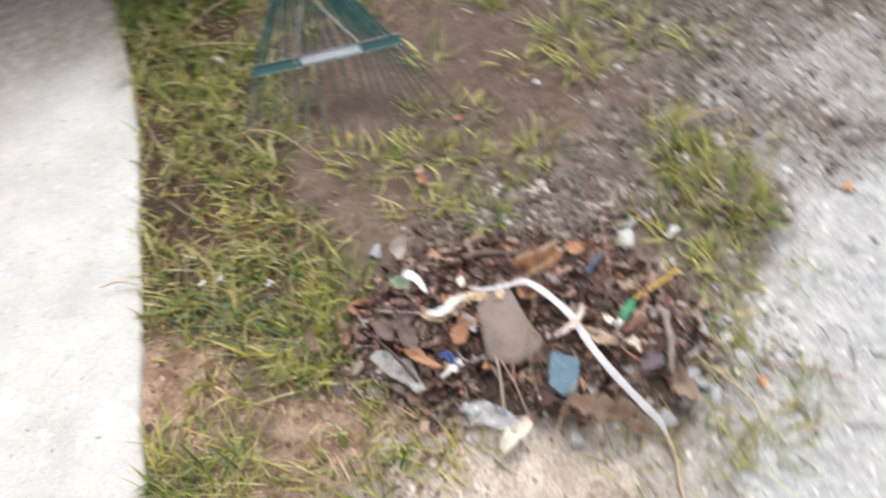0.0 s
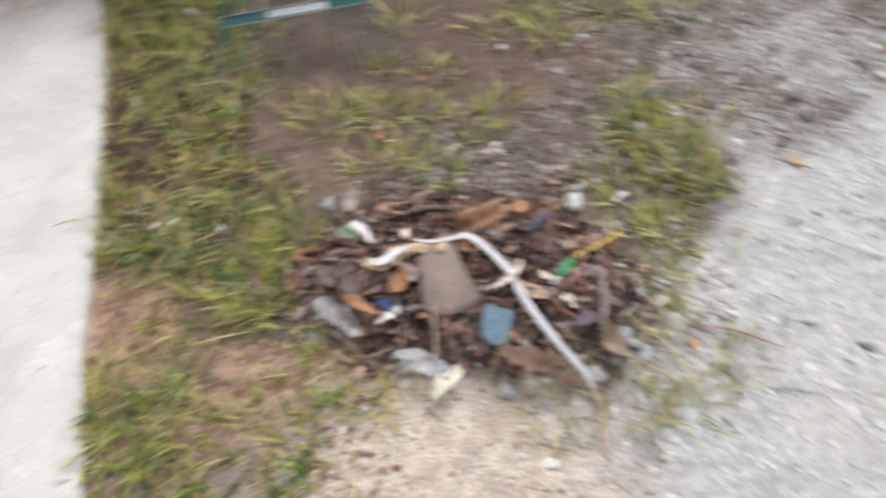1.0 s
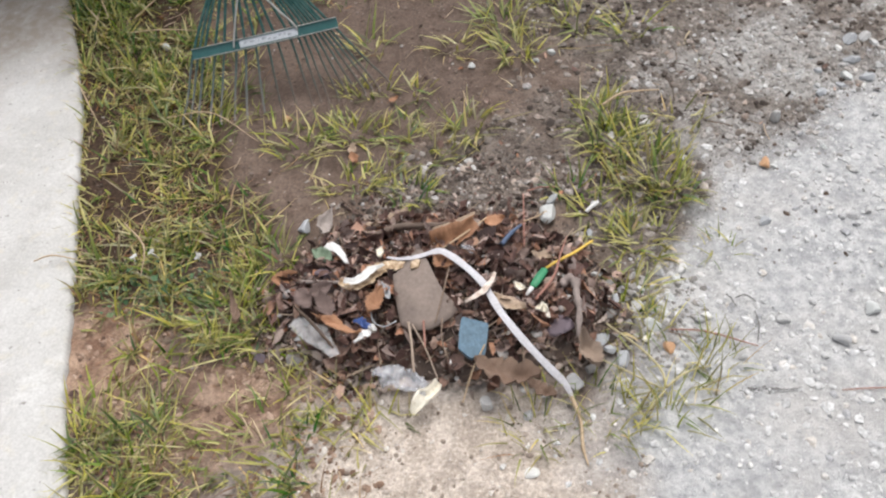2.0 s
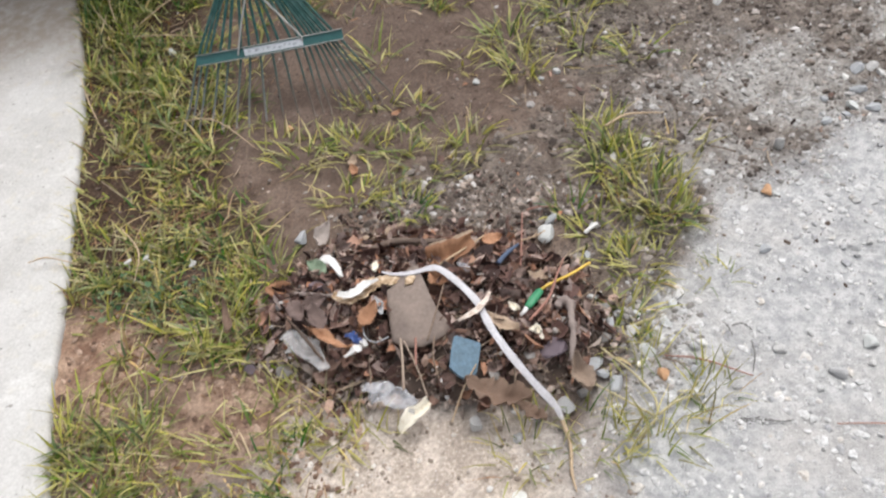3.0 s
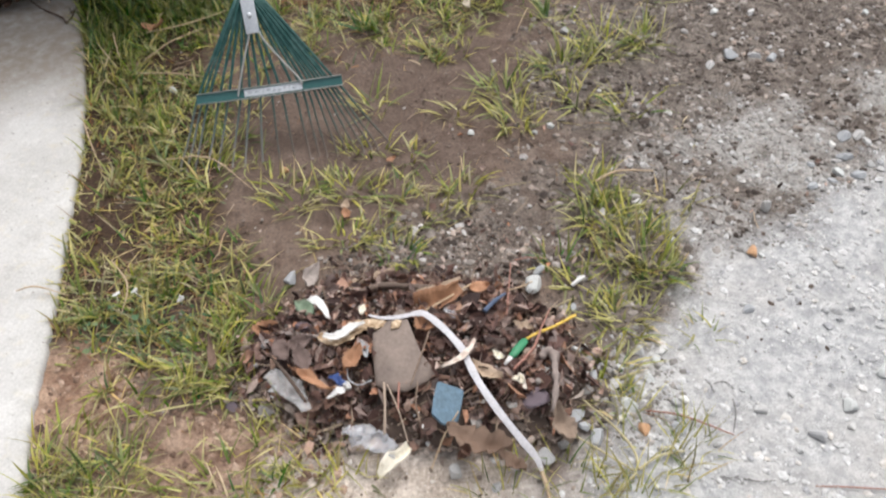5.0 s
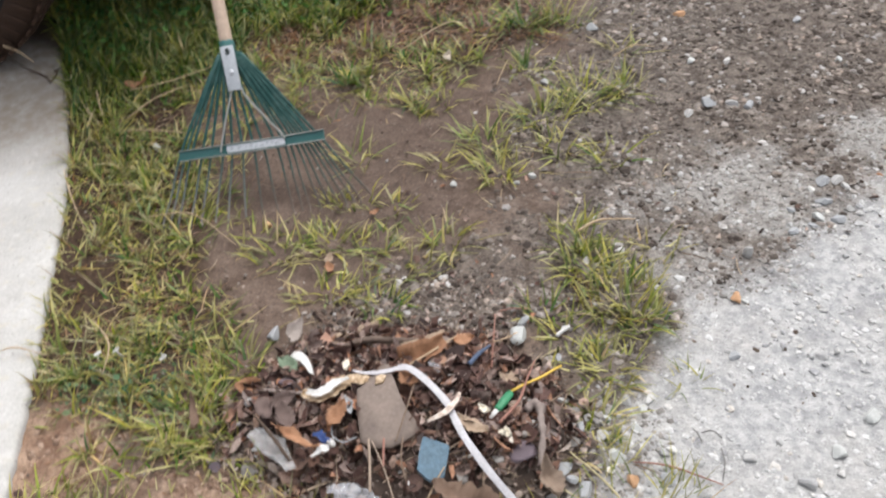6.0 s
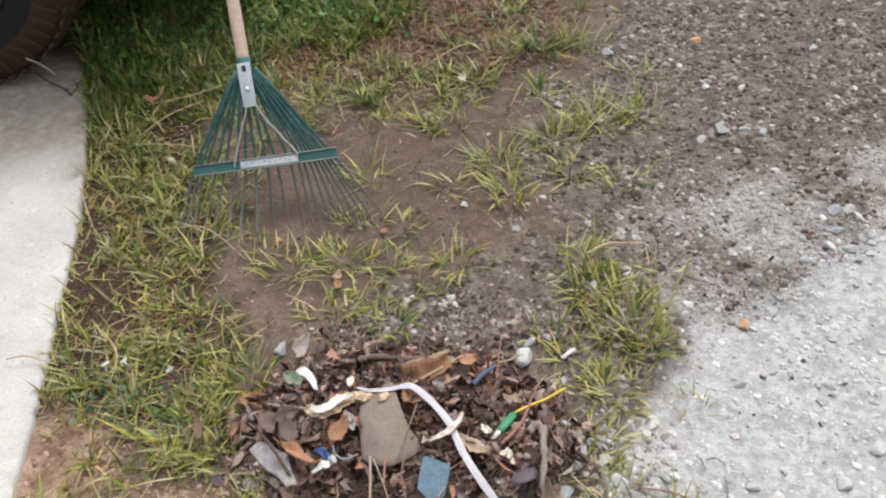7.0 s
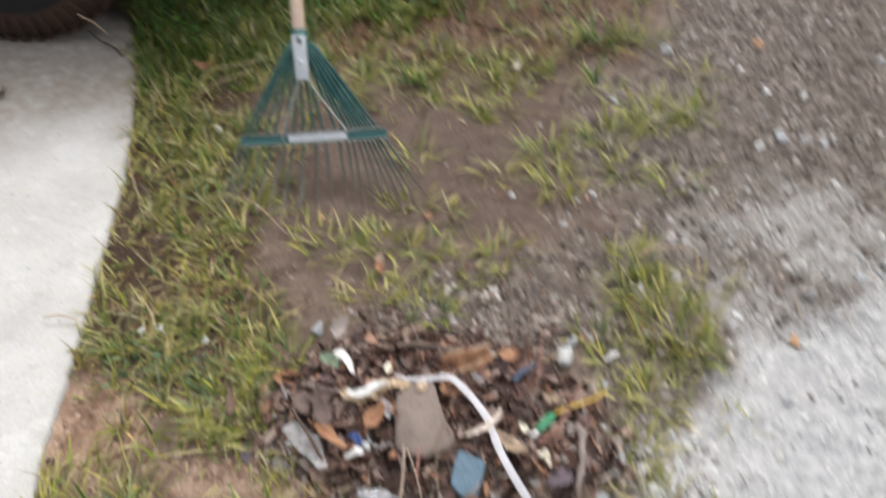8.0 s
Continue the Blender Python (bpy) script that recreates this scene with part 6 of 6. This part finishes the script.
# eggshell-like white piece with a green leaf
thing("white_shell", plate_bm([(-0.084, 1.045), (-0.076, 1.052), (-0.064, 1.05), (-0.05, 1.037), (-0.04, 1.016), (-0.034, 0.993), (-0.043, 0.997), (-0.051, 1.011), (-0.063, 1.027), (-0.078, 1.036)], 0.003, lambda x, y: 0.07 + 7 * (0.0006 - (x + 0.055) ** 2), 4, 0.0008, 6), WHITE_SCRAP, "curved white shell fragment on the heap", "shell")
FRESH = worn("pale_green_leaf", (0.11, 0.165, 0.095), (0.25, 0.31, 0.23), 60, 0.5, bumps=0.3)
leaf(leaf_mesh(51, 0, 0.6, 0.3, FRESH), -0.083, 1.025, 0.066, 0.05, -40, 10, 0, "pale green leaf tucked under the shell fragment", "green_leaf")
stem("blue_plastic_tube", [(0.251, 0.986, 0.082), (0.27, 1.012, 0.078), (0.293, 1.04, 0.067)], (0.005, 0.0045, 0.0025), BLUE_TUBE, "small deep blue plastic tube on the heap", "plastic scrap")
thing("blue_wrapper", torn_sheet([(-0.024, 0.845), (-0.01, 0.844), (0.004, 0.83)], 0.016, lambda x, y: 0.09, 14, 0.006), BLUE_PLASTIC, "crumpled blue wrapper scrap in the leaves", "wrapper")
thing("white_scrap", torn_sheet([(-0.022, 0.806), (-0.008, 0.815), (0.004, 0.818)], 0.013, lambda x, y: 0.09, 11, 0.005), WHITE_SCRAP, "small crumpled white scrap in the leaves", "scrap")
thing("white_scrap", torn_sheet([(0.0, 0.826), (0.008, 0.83), (0.014, 0.822)], 0.009, lambda x, y: 0.092, 12, 0.004), WHITE_SCRAP, "tiny crumpled white scrap in the leaves", "scrap")
thing("grey_scrap", torn_sheet([(0.028, 0.925), (0.034, 0.905), (0.04, 0.885)], 0.014, lambda x, y: 0.094, 13, 0.004), BLUE_STONE, "torn blue-grey paper scrap beside the shard", "scrap")
thing("plastic_wrap", crumple(plate_bm([(-0.152, 0.882), (-0.135, 0.893), (-0.115, 0.892), (-0.095, 0.878), (-0.078, 0.855), (-0.062, 0.825), (-0.05, 0.8), (-0.066, 0.794), (-0.088, 0.812), (-0.112, 0.838), (-0.135, 0.862)], 0.001, lambda x, y: 0.064 + 0.25 * (x + 0.1), 11, 0.0015, 8), 0.011, 34), WRAP, "cloudy crumpled plastic wrap at the edge of the heap", "plastic wrap")
thing("plastic_film", torn_sheet([(0.004, 0.757), (0.045, 0.742), (0.088, 0.72)], 0.037, lambda x, y: 0.052 + 0.3 * (y - 0.72), 9, 0.012, 0.0, 62, 0.12), FOIL, "shiny crumpled clear film at the foot of the heap", "plastic film")
stem("dark_twig", [(-0.135, 0.91, 0.078), (-0.1, 0.862, 0.086), (-0.062, 0.808, 0.08)], (0.002, 0.0035, 0.0025), DARK_STICK, "dark twig lying over the plastic wrap", rough=0.15, seed=7)
stem("thread", [(0.008, 0.862, 0.1), (0.012, 0.838, 0.097), (0.03, 0.826, 0.096), (0.052, 0.832, 0.099)], 0.0012, BLUE_STONE, "thin grey thread looped under the shard", "thread")
stem("straw", [(0.197, 0.768, 0.09), (0.172, 0.735, 0.07), (0.148, 0.695, 0.035)], 0.0013, STRAW_MAT, "thin dry straw leaning on the blue chip", "straw")
thing("white_scrap", torn_sheet([(0.178, 0.985), (0.188, 0.975), (0.198, 0.96)], 0.012, lambda x, y: 0.096, 15, 0.005), FOIL, "small silvery scrap beside the strap", "scrap")
thing("husk_curl", torn_sheet([(0.262, 0.888), (0.27, 0.872), (0.279, 0.866)], 0.013, lambda x, y: 0.092, 16, 0.006), CREAM_HUSK, "small pinkish white husk beside the green cap", "husk")
thing("husk_curl", torn_sheet([(0.292, 0.826), (0.302, 0.832), (0.309, 0.82)], 0.012, lambda x, y: 0.086, 17, 0.006), CREAM_HUSK, "crumbling pale husk in the leaves", "husk")


roll = new("rolled_leaf")
tagged(roll, "russet dry leaf curled up on edge on the heap", "leaf", "dead leaves")
part("blade", torn_sheet([(0.124, 1.006), (0.148, 1.008), (0.175, 1.016), (0.21, 1.036)], 0.028, lambda x, y: 0.088, 23, 0.006, 0.5, 45, 0.15), DEEP_RUSSET, roll)
part("rim", torn_sheet([(0.128, 1.02), (0.152, 1.025), (0.178, 1.034), (0.21, 1.05)], 0.01, lambda x, y: 0.103, 24, 0.004, 0.1, 45, 0.3), TAN_LEAF, roll, "pale dried rim of the leaf")
ob = loose_stone(0.335, 0.813, 0.03, "dark purple shrivelled fruit skin on the heap", lambda x, y: heap_height(x, y) + 0.008, 1.1, 0.6, PURPLE_WAD)
ob.name = "fruit_skin"
tagged(ob, category="fruit")
ob = loose_stone(-0.085, 0.985, 0.018, "dark shrivelled seed pod on the heap", lambda x, y: heap_height(x, y) + 0.008, 1.1, 0.7, PURPLE_WAD)
ob.name = "seed_pod"
tagged(ob, category="fruit")

for k, (xx, yy) in enumerate(((-0.478, 1.114), (-0.443, 1.124), (-0.345, 1.094))):
    thing("paper_fleck", torn_sheet([(xx - 0.006, yy - 0.003), (xx, yy + 0.002), (xx + 0.006, yy + 0.001)], 0.009, lambda x, y: 0.034, 40 + k, 0.004, 0.0, 90), WHITE_SCRAP, "small crumpled white fleck caught in the grass", "scrap")

# ---- loose stones one can tell apart ----
H2 = lambda x, y: heap_height(x, y) + 0.008
loose_stone(0.354, 1.109, 0.025, "rounded white stone beside the heap", ground_height, 1.1, 0.65, WHITE_STONE)
loose_stone(0.369, 1.15, 0.014, "smooth blue-grey stone beside the heap", ground_height, 1.2, 0.6, BLUE_STONE)
loose_stone(-0.136, 1.158, 0.017, "flat blue-grey stone at the back of the heap", ground_height, 1.3, 0.6, BLUE_STONE)
loose_stone(0.241, 0.866, 0.016, "pale grey stone on the heap", H2)
loose_stone(0.401, 0.797, 0.016, "pale blue-grey stone at the edge of the heap", H2, 1.5, 0.5, BLUE_STONE)
loose_stone(0.43, 0.756, 0.017, "blue-grey stone at the edge of the heap", ground_height, 1.2, 0.7, BLUE_STONE)
loose_stone(0.341, 0.722, 0.017, "pale grey stone at the foot of the heap", H2)
loose_stone(0.291, 0.709, 0.013, "blue-grey stone at the foot of the heap", H2, 1.0, 0.7, BLUE_STONE)
loose_stone(0.186, 0.70, 0.015, "grey stone at the foot of the heap", H2)
loose_stone(-0.15, 0.842, 0.016, "grey stone in the grass", ground_height, 1.0, 0.8, DIRTY_STONE)
loose_stone(0.35, 0.865, 0.012, "grey stone on the heap", H2)
loose_stone(0.448, 1.125, 0.009, "white pebble beside the grass tuft", ground_height, 1.0, 0.7, WHITE_STONE)
ob = stem("white_paper_roll", [(0.428, 1.10, 0.012), (0.44, 1.108, 0.016), (0.455, 1.12, 0.014)], 0.004, WHITE_SCRAP, "short white scrap beside the grass tuft", "scrap")
DRIVEWAY_STONES = ((0.495, 0.819, 0.016, WHITE_STONE), (0.572, 0.769, 0.014, BLUE_STONE), (0.874, 0.799, 0.017, WHITE_STONE), (0.956, 0.868, 0.017, WHITE_STONE), (0.591, 0.825, 0.012, None), (0.80, 0.745, 0.016, None), (0.862, 0.76, 0.009, None), (0.536, 0.939, 0.012, None), (0.757, 1.023, 0.012, BLUE_STONE), (0.56, 0.92, 0.01, WHITE_STONE), (0.72, 0.80, 0.012, None), (0.54, 0.877, 0.012, WHITE_STONE), (0.493, 0.9, 0.009, WHITE_STONE), (0.477, 0.864, 0.015, None), (0.459, 0.9, 0.011, None), (0.575, 0.939, 0.014, None), (0.515, 0.905, 0.008, None))
EDGE_STONES = ((1.052, 1.398, 0.017, WHITE_STONE), (1.09, 1.387, 0.016, BLUE_STONE), (1.076, 1.45, 0.015, BLUE_STONE), (1.105, 1.522, 0.019, BLUE_STONE), (1.14, 1.525, 0.016, None), (0.981, 1.357, 0.014, BLUE_STONE), (1.03, 1.375, 0.011, BLUE_STONE), (0.98, 1.38, 0.009, None), (1.09, 1.45, 0.012, BLUE_STONE), (1.13, 1.42, 0.011, None), (1.0, 1.43, 0.01, BLUE_STONE), (1.15, 1.5, 0.012, None), (1.07, 1.5, 0.01, None))
VERGE_STONES = ((0.933, 1.2, 0.008, WHITE_STONE), (0.82, 1.165, 0.008, WHITE_STONE), (0.60, 1.335, 0.015, None), (0.425, 1.046, 0.012, BLUE_STONE), (0.248, 1.607, 0.011, WHITE_STONE), (-0.214, 0.856, 0.014, PURPLE_WAD), (-0.184, 1.499, 0.013, ORANGE_CLOD), (0.44, 1.62, 0.011, WHITE_STONE), (0.40, 1.60, 0.008, WHITE_STONE))
FAR_STONES = ((-0.52, 1.852, 0.015, WHITE_STONE), (1.297, 2.268, 0.017, BLUE_STONE), (0.972, 2.359, 0.018, ORANGE_CLOD), (1.034, 2.069, 0.016, None), (0.94, 2.09, 0.015, WHITE_STONE), (0.93, 1.87, 0.022, BLUE_STONE), (0.99, 1.86, 0.018, None), (1.03, 1.85, 0.016, BLUE_STONE), (0.87, 1.83, 0.014, None), (1.5, 2.08, 0.02, WHITE_STONE), (1.33, 2.03, 0.012, WHITE_STONE), (0.7, 2.3, 0.02, BLUE_STONE), (0.52, 2.03, 0.015, None))
STONE_LABELS = {None: "loose grey stone bedded in the gravel", WHITE_STONE: "small white stone lying on the ground", BLUE_STONE: "blue-grey stone bedded in the gravel", ORANGE_CLOD: "orange-brown stone on the soil", PURPLE_WAD: "dark purple stone in the grass"}
for xx, yy, r, mt in DRIVEWAY_STONES + EDGE_STONES + VERGE_STONES + FAR_STONES:
    loose_stone(xx, yy, r, material=mt, label=STONE_LABELS[mt])
for xx, yy, r, mt in ((0.425, 0.84, 0.013, None), (0.44, 0.875, 0.011, BLUE_STONE), (0.452, 0.825, 0.009, None), (0.436, 0.91, 0.012, None), (0.415, 0.93, 0.009, WHITE_STONE), (0.468, 0.89, 0.01, None), (0.41, 0.775, 0.011, BLUE_STONE), (0.372, 0.742, 0.012, None)):
    loose_stone(xx, yy, r, "grey stone in the dirt beside the heap", H2, 1.1, 0.6, mt or DIRTY_STONE)
loose_stone(0.863, 1.297, 0.02, "long pale stone standing in the gravel edge", ground_height, 0.5, 1.0)
ob = loose_stone(0.806, 1.174, 0.014, "crumbling orange clay clod on pale gravel", ground_height, 1.3, 0.6, ORANGE_CLOD)
ob.name = "clay_clod"
tagged(ob, category="clod")
ob = loose_stone(0.511, 0.77, 0.014, "crumbling orange clay clod beside dry stems", ground_height, 1.1, 0.5, ORANGE_CLOD)
ob.name = "clay_clod"
tagged(ob, category="clod")

# ---- round-leaved weeds among the grass ----
WEED = pieces_material("small_weed_leaf", 0.5, False, (0.0, (0.04, 0.09, 0.04)), (0.5, (0.09, 0.16, 0.075)), (1.0, (0.2, 0.255, 0.13)))
litter(2600, 0.008, 0.017, WEED, "weed_leaves", "small round green weed leaves among the grass", lambda x, y: smooth(1.3 - ((x + 0.42) / 0.13) ** 2 - ((y - 1.04) / 0.08) ** 2 + 0.5 * wave(x, y, 33, 2.0)) * (x > slab_edge(y) + 0.05), (-0.6, -0.12, 0.8, 1.3), 0.04, ground_height)

LUSH_LEAF = pieces_material("lush_weed_leaf", 0.5, False, (0.0, (0.02, 0.065, 0.014)), (0.5, (0.055, 0.15, 0.032)), (1.0, (0.13, 0.25, 0.06)))
litter(9000, 0.012, 0.032, LUSH_LEAF, "lush_weed_leaves", "dense dark green weed leaves in the shade of the truck", lambda x, y: smooth(1.3 * lush(x, y + 0.03)), (-1.1, 0.3, 2.05, 3.1), 0.075, ground_height)
mash = lambda x, y: smooth(1.2 - ((x + 0.035) / 0.06) ** 2 - ((y - 0.785) / 0.04) ** 2)
litter(260, 0.012, 0.034, LITTER, "crushed_leaves", "dusty russet crushed leaves at the foot of the heap", mash, (-0.12, 0.05, 0.72, 0.86), 0.01, heap_height)

DUSTY_LEAF = pieces_material("dusty_leaf", 0.85, False, (0.0, (0.18, 0.14, 0.12)), (0.5, (0.32, 0.262, 0.225)), (0.8, (0.43, 0.365, 0.32)), (1.0, (0.36, 0.23, 0.165)))
foot = lambda x, y: smooth(1.15 - np.abs(((x - 0.11) / 0.34) ** 2 + ((y + 0.12 * (x - 0.13) - 0.91) / 0.158) ** 2 - 1.0) / 0.32) * (y < 0.9)
litter(2900, 0.006, 0.032, DUSTY_LEAF, "dusty_leaf_scraps", "pale dusty leaf scraps along the foot of the heap", foot, (-0.25, 0.46, 0.7, 0.92), 0.012, heap_height)
fringe = lambda x, y: smooth(1.2 - ((x - 0.22) / 0.34) ** 2 - ((y - 1.2) / 0.1) ** 2 + 0.4 * wave(x, y, 23, 2.0)) * (mound(x, y) < 0.01)
litter(900, 0.006, 0.026, LITTER, "fringe_litter", "brown leaf crumbs strewn behind the heap", fringe, (-0.2, 0.6, 1.05, 1.34), 0.005, ground_height)
x, y = scatter(2600, -0.15, 0.6, 1.05, 1.36, fringe)
tagged(stones("fringe_gravel", x, y, 0.0025 + 0.0075 * rng.random(len(x)) ** 2, ground_height, DARK_STONE, 0.4, 0.6), "brown and grey gravel strewn behind the heap", "gravel", kind="stuff")

beside = lambda x, y: smooth(1.2 - ((x - 0.5) / 0.1) ** 2 - ((y - 0.86) / 0.13) ** 2 + 0.4 * wave(x, y, 31, 2.0)) * (mound(x, y) < 0.01)
x, y = scatter(1500, 0.36, 0.65, 0.68, 1.02, beside)
tagged(stones("trodden_gravel", x, y, 0.0025 + 0.007 * rng.random(len(x)) ** 2, ground_height, DUSTY_STONE, 0.4, 0.6), "dusty grey gravel trodden into soil beside the heap", "gravel", kind="stuff")
before = lambda x, y: pale_zone(x, y) * smooth((0.5 - x) / 0.15) * np.clip(0.35 + 0.6 * wave(x, y, 21, 2.0), 0, 1)
x, y = scatter(5000, -0.25, 0.5, 0.4, 0.8, before)
tagged(stones("sand_crumbs", x, y, 0.0012 + 0.006 * rng.random(len(x)) ** 3.5, ground_height, SAND_CRUMB, 0.4, 0.6), "crumbs of sandy soil and grit before the heap", "sand", kind="stuff")

# ---- single pebbles of the ground, last ----
BROWN_MESHES = [me.copy() for me in SMALL_MESHES]
for me in BROWN_MESHES:
    me.materials[0] = PEBBLE
n_ = 0
rp = random.Random(77)
while n_ < 290:
    xx, yy = rp.uniform(0.2, 1.7), rp.uniform(0.5, 2.5)
    pz, gz = float(pale_zone(xx, yy)), float(gravel_zone(xx, yy))
    if rp.random() > max(0.55 * pz, 0.8 * gz * (xx > 0.4)) or float(mound(xx, yy)) > 0:
        continue
    ob = new("pebble", (SMALL_MESHES if pz > 0.5 else BROWN_MESHES)[rp.randrange(7)])
    r = 0.0045 + 0.0075 * rp.random() ** 2.5
    ob.parent = ground
    ob.matrix_basis = pose(xx, yy, float(ground_height(xx, yy)) + 0.3 * r, rp.uniform(-20, 20), rp.uniform(-20, 20), rp.uniform(0, 360)) @ Matrix.Diagonal((r * rp.uniform(0.8, 1.3), r, r * 0.65, 1))
    n_ += 1
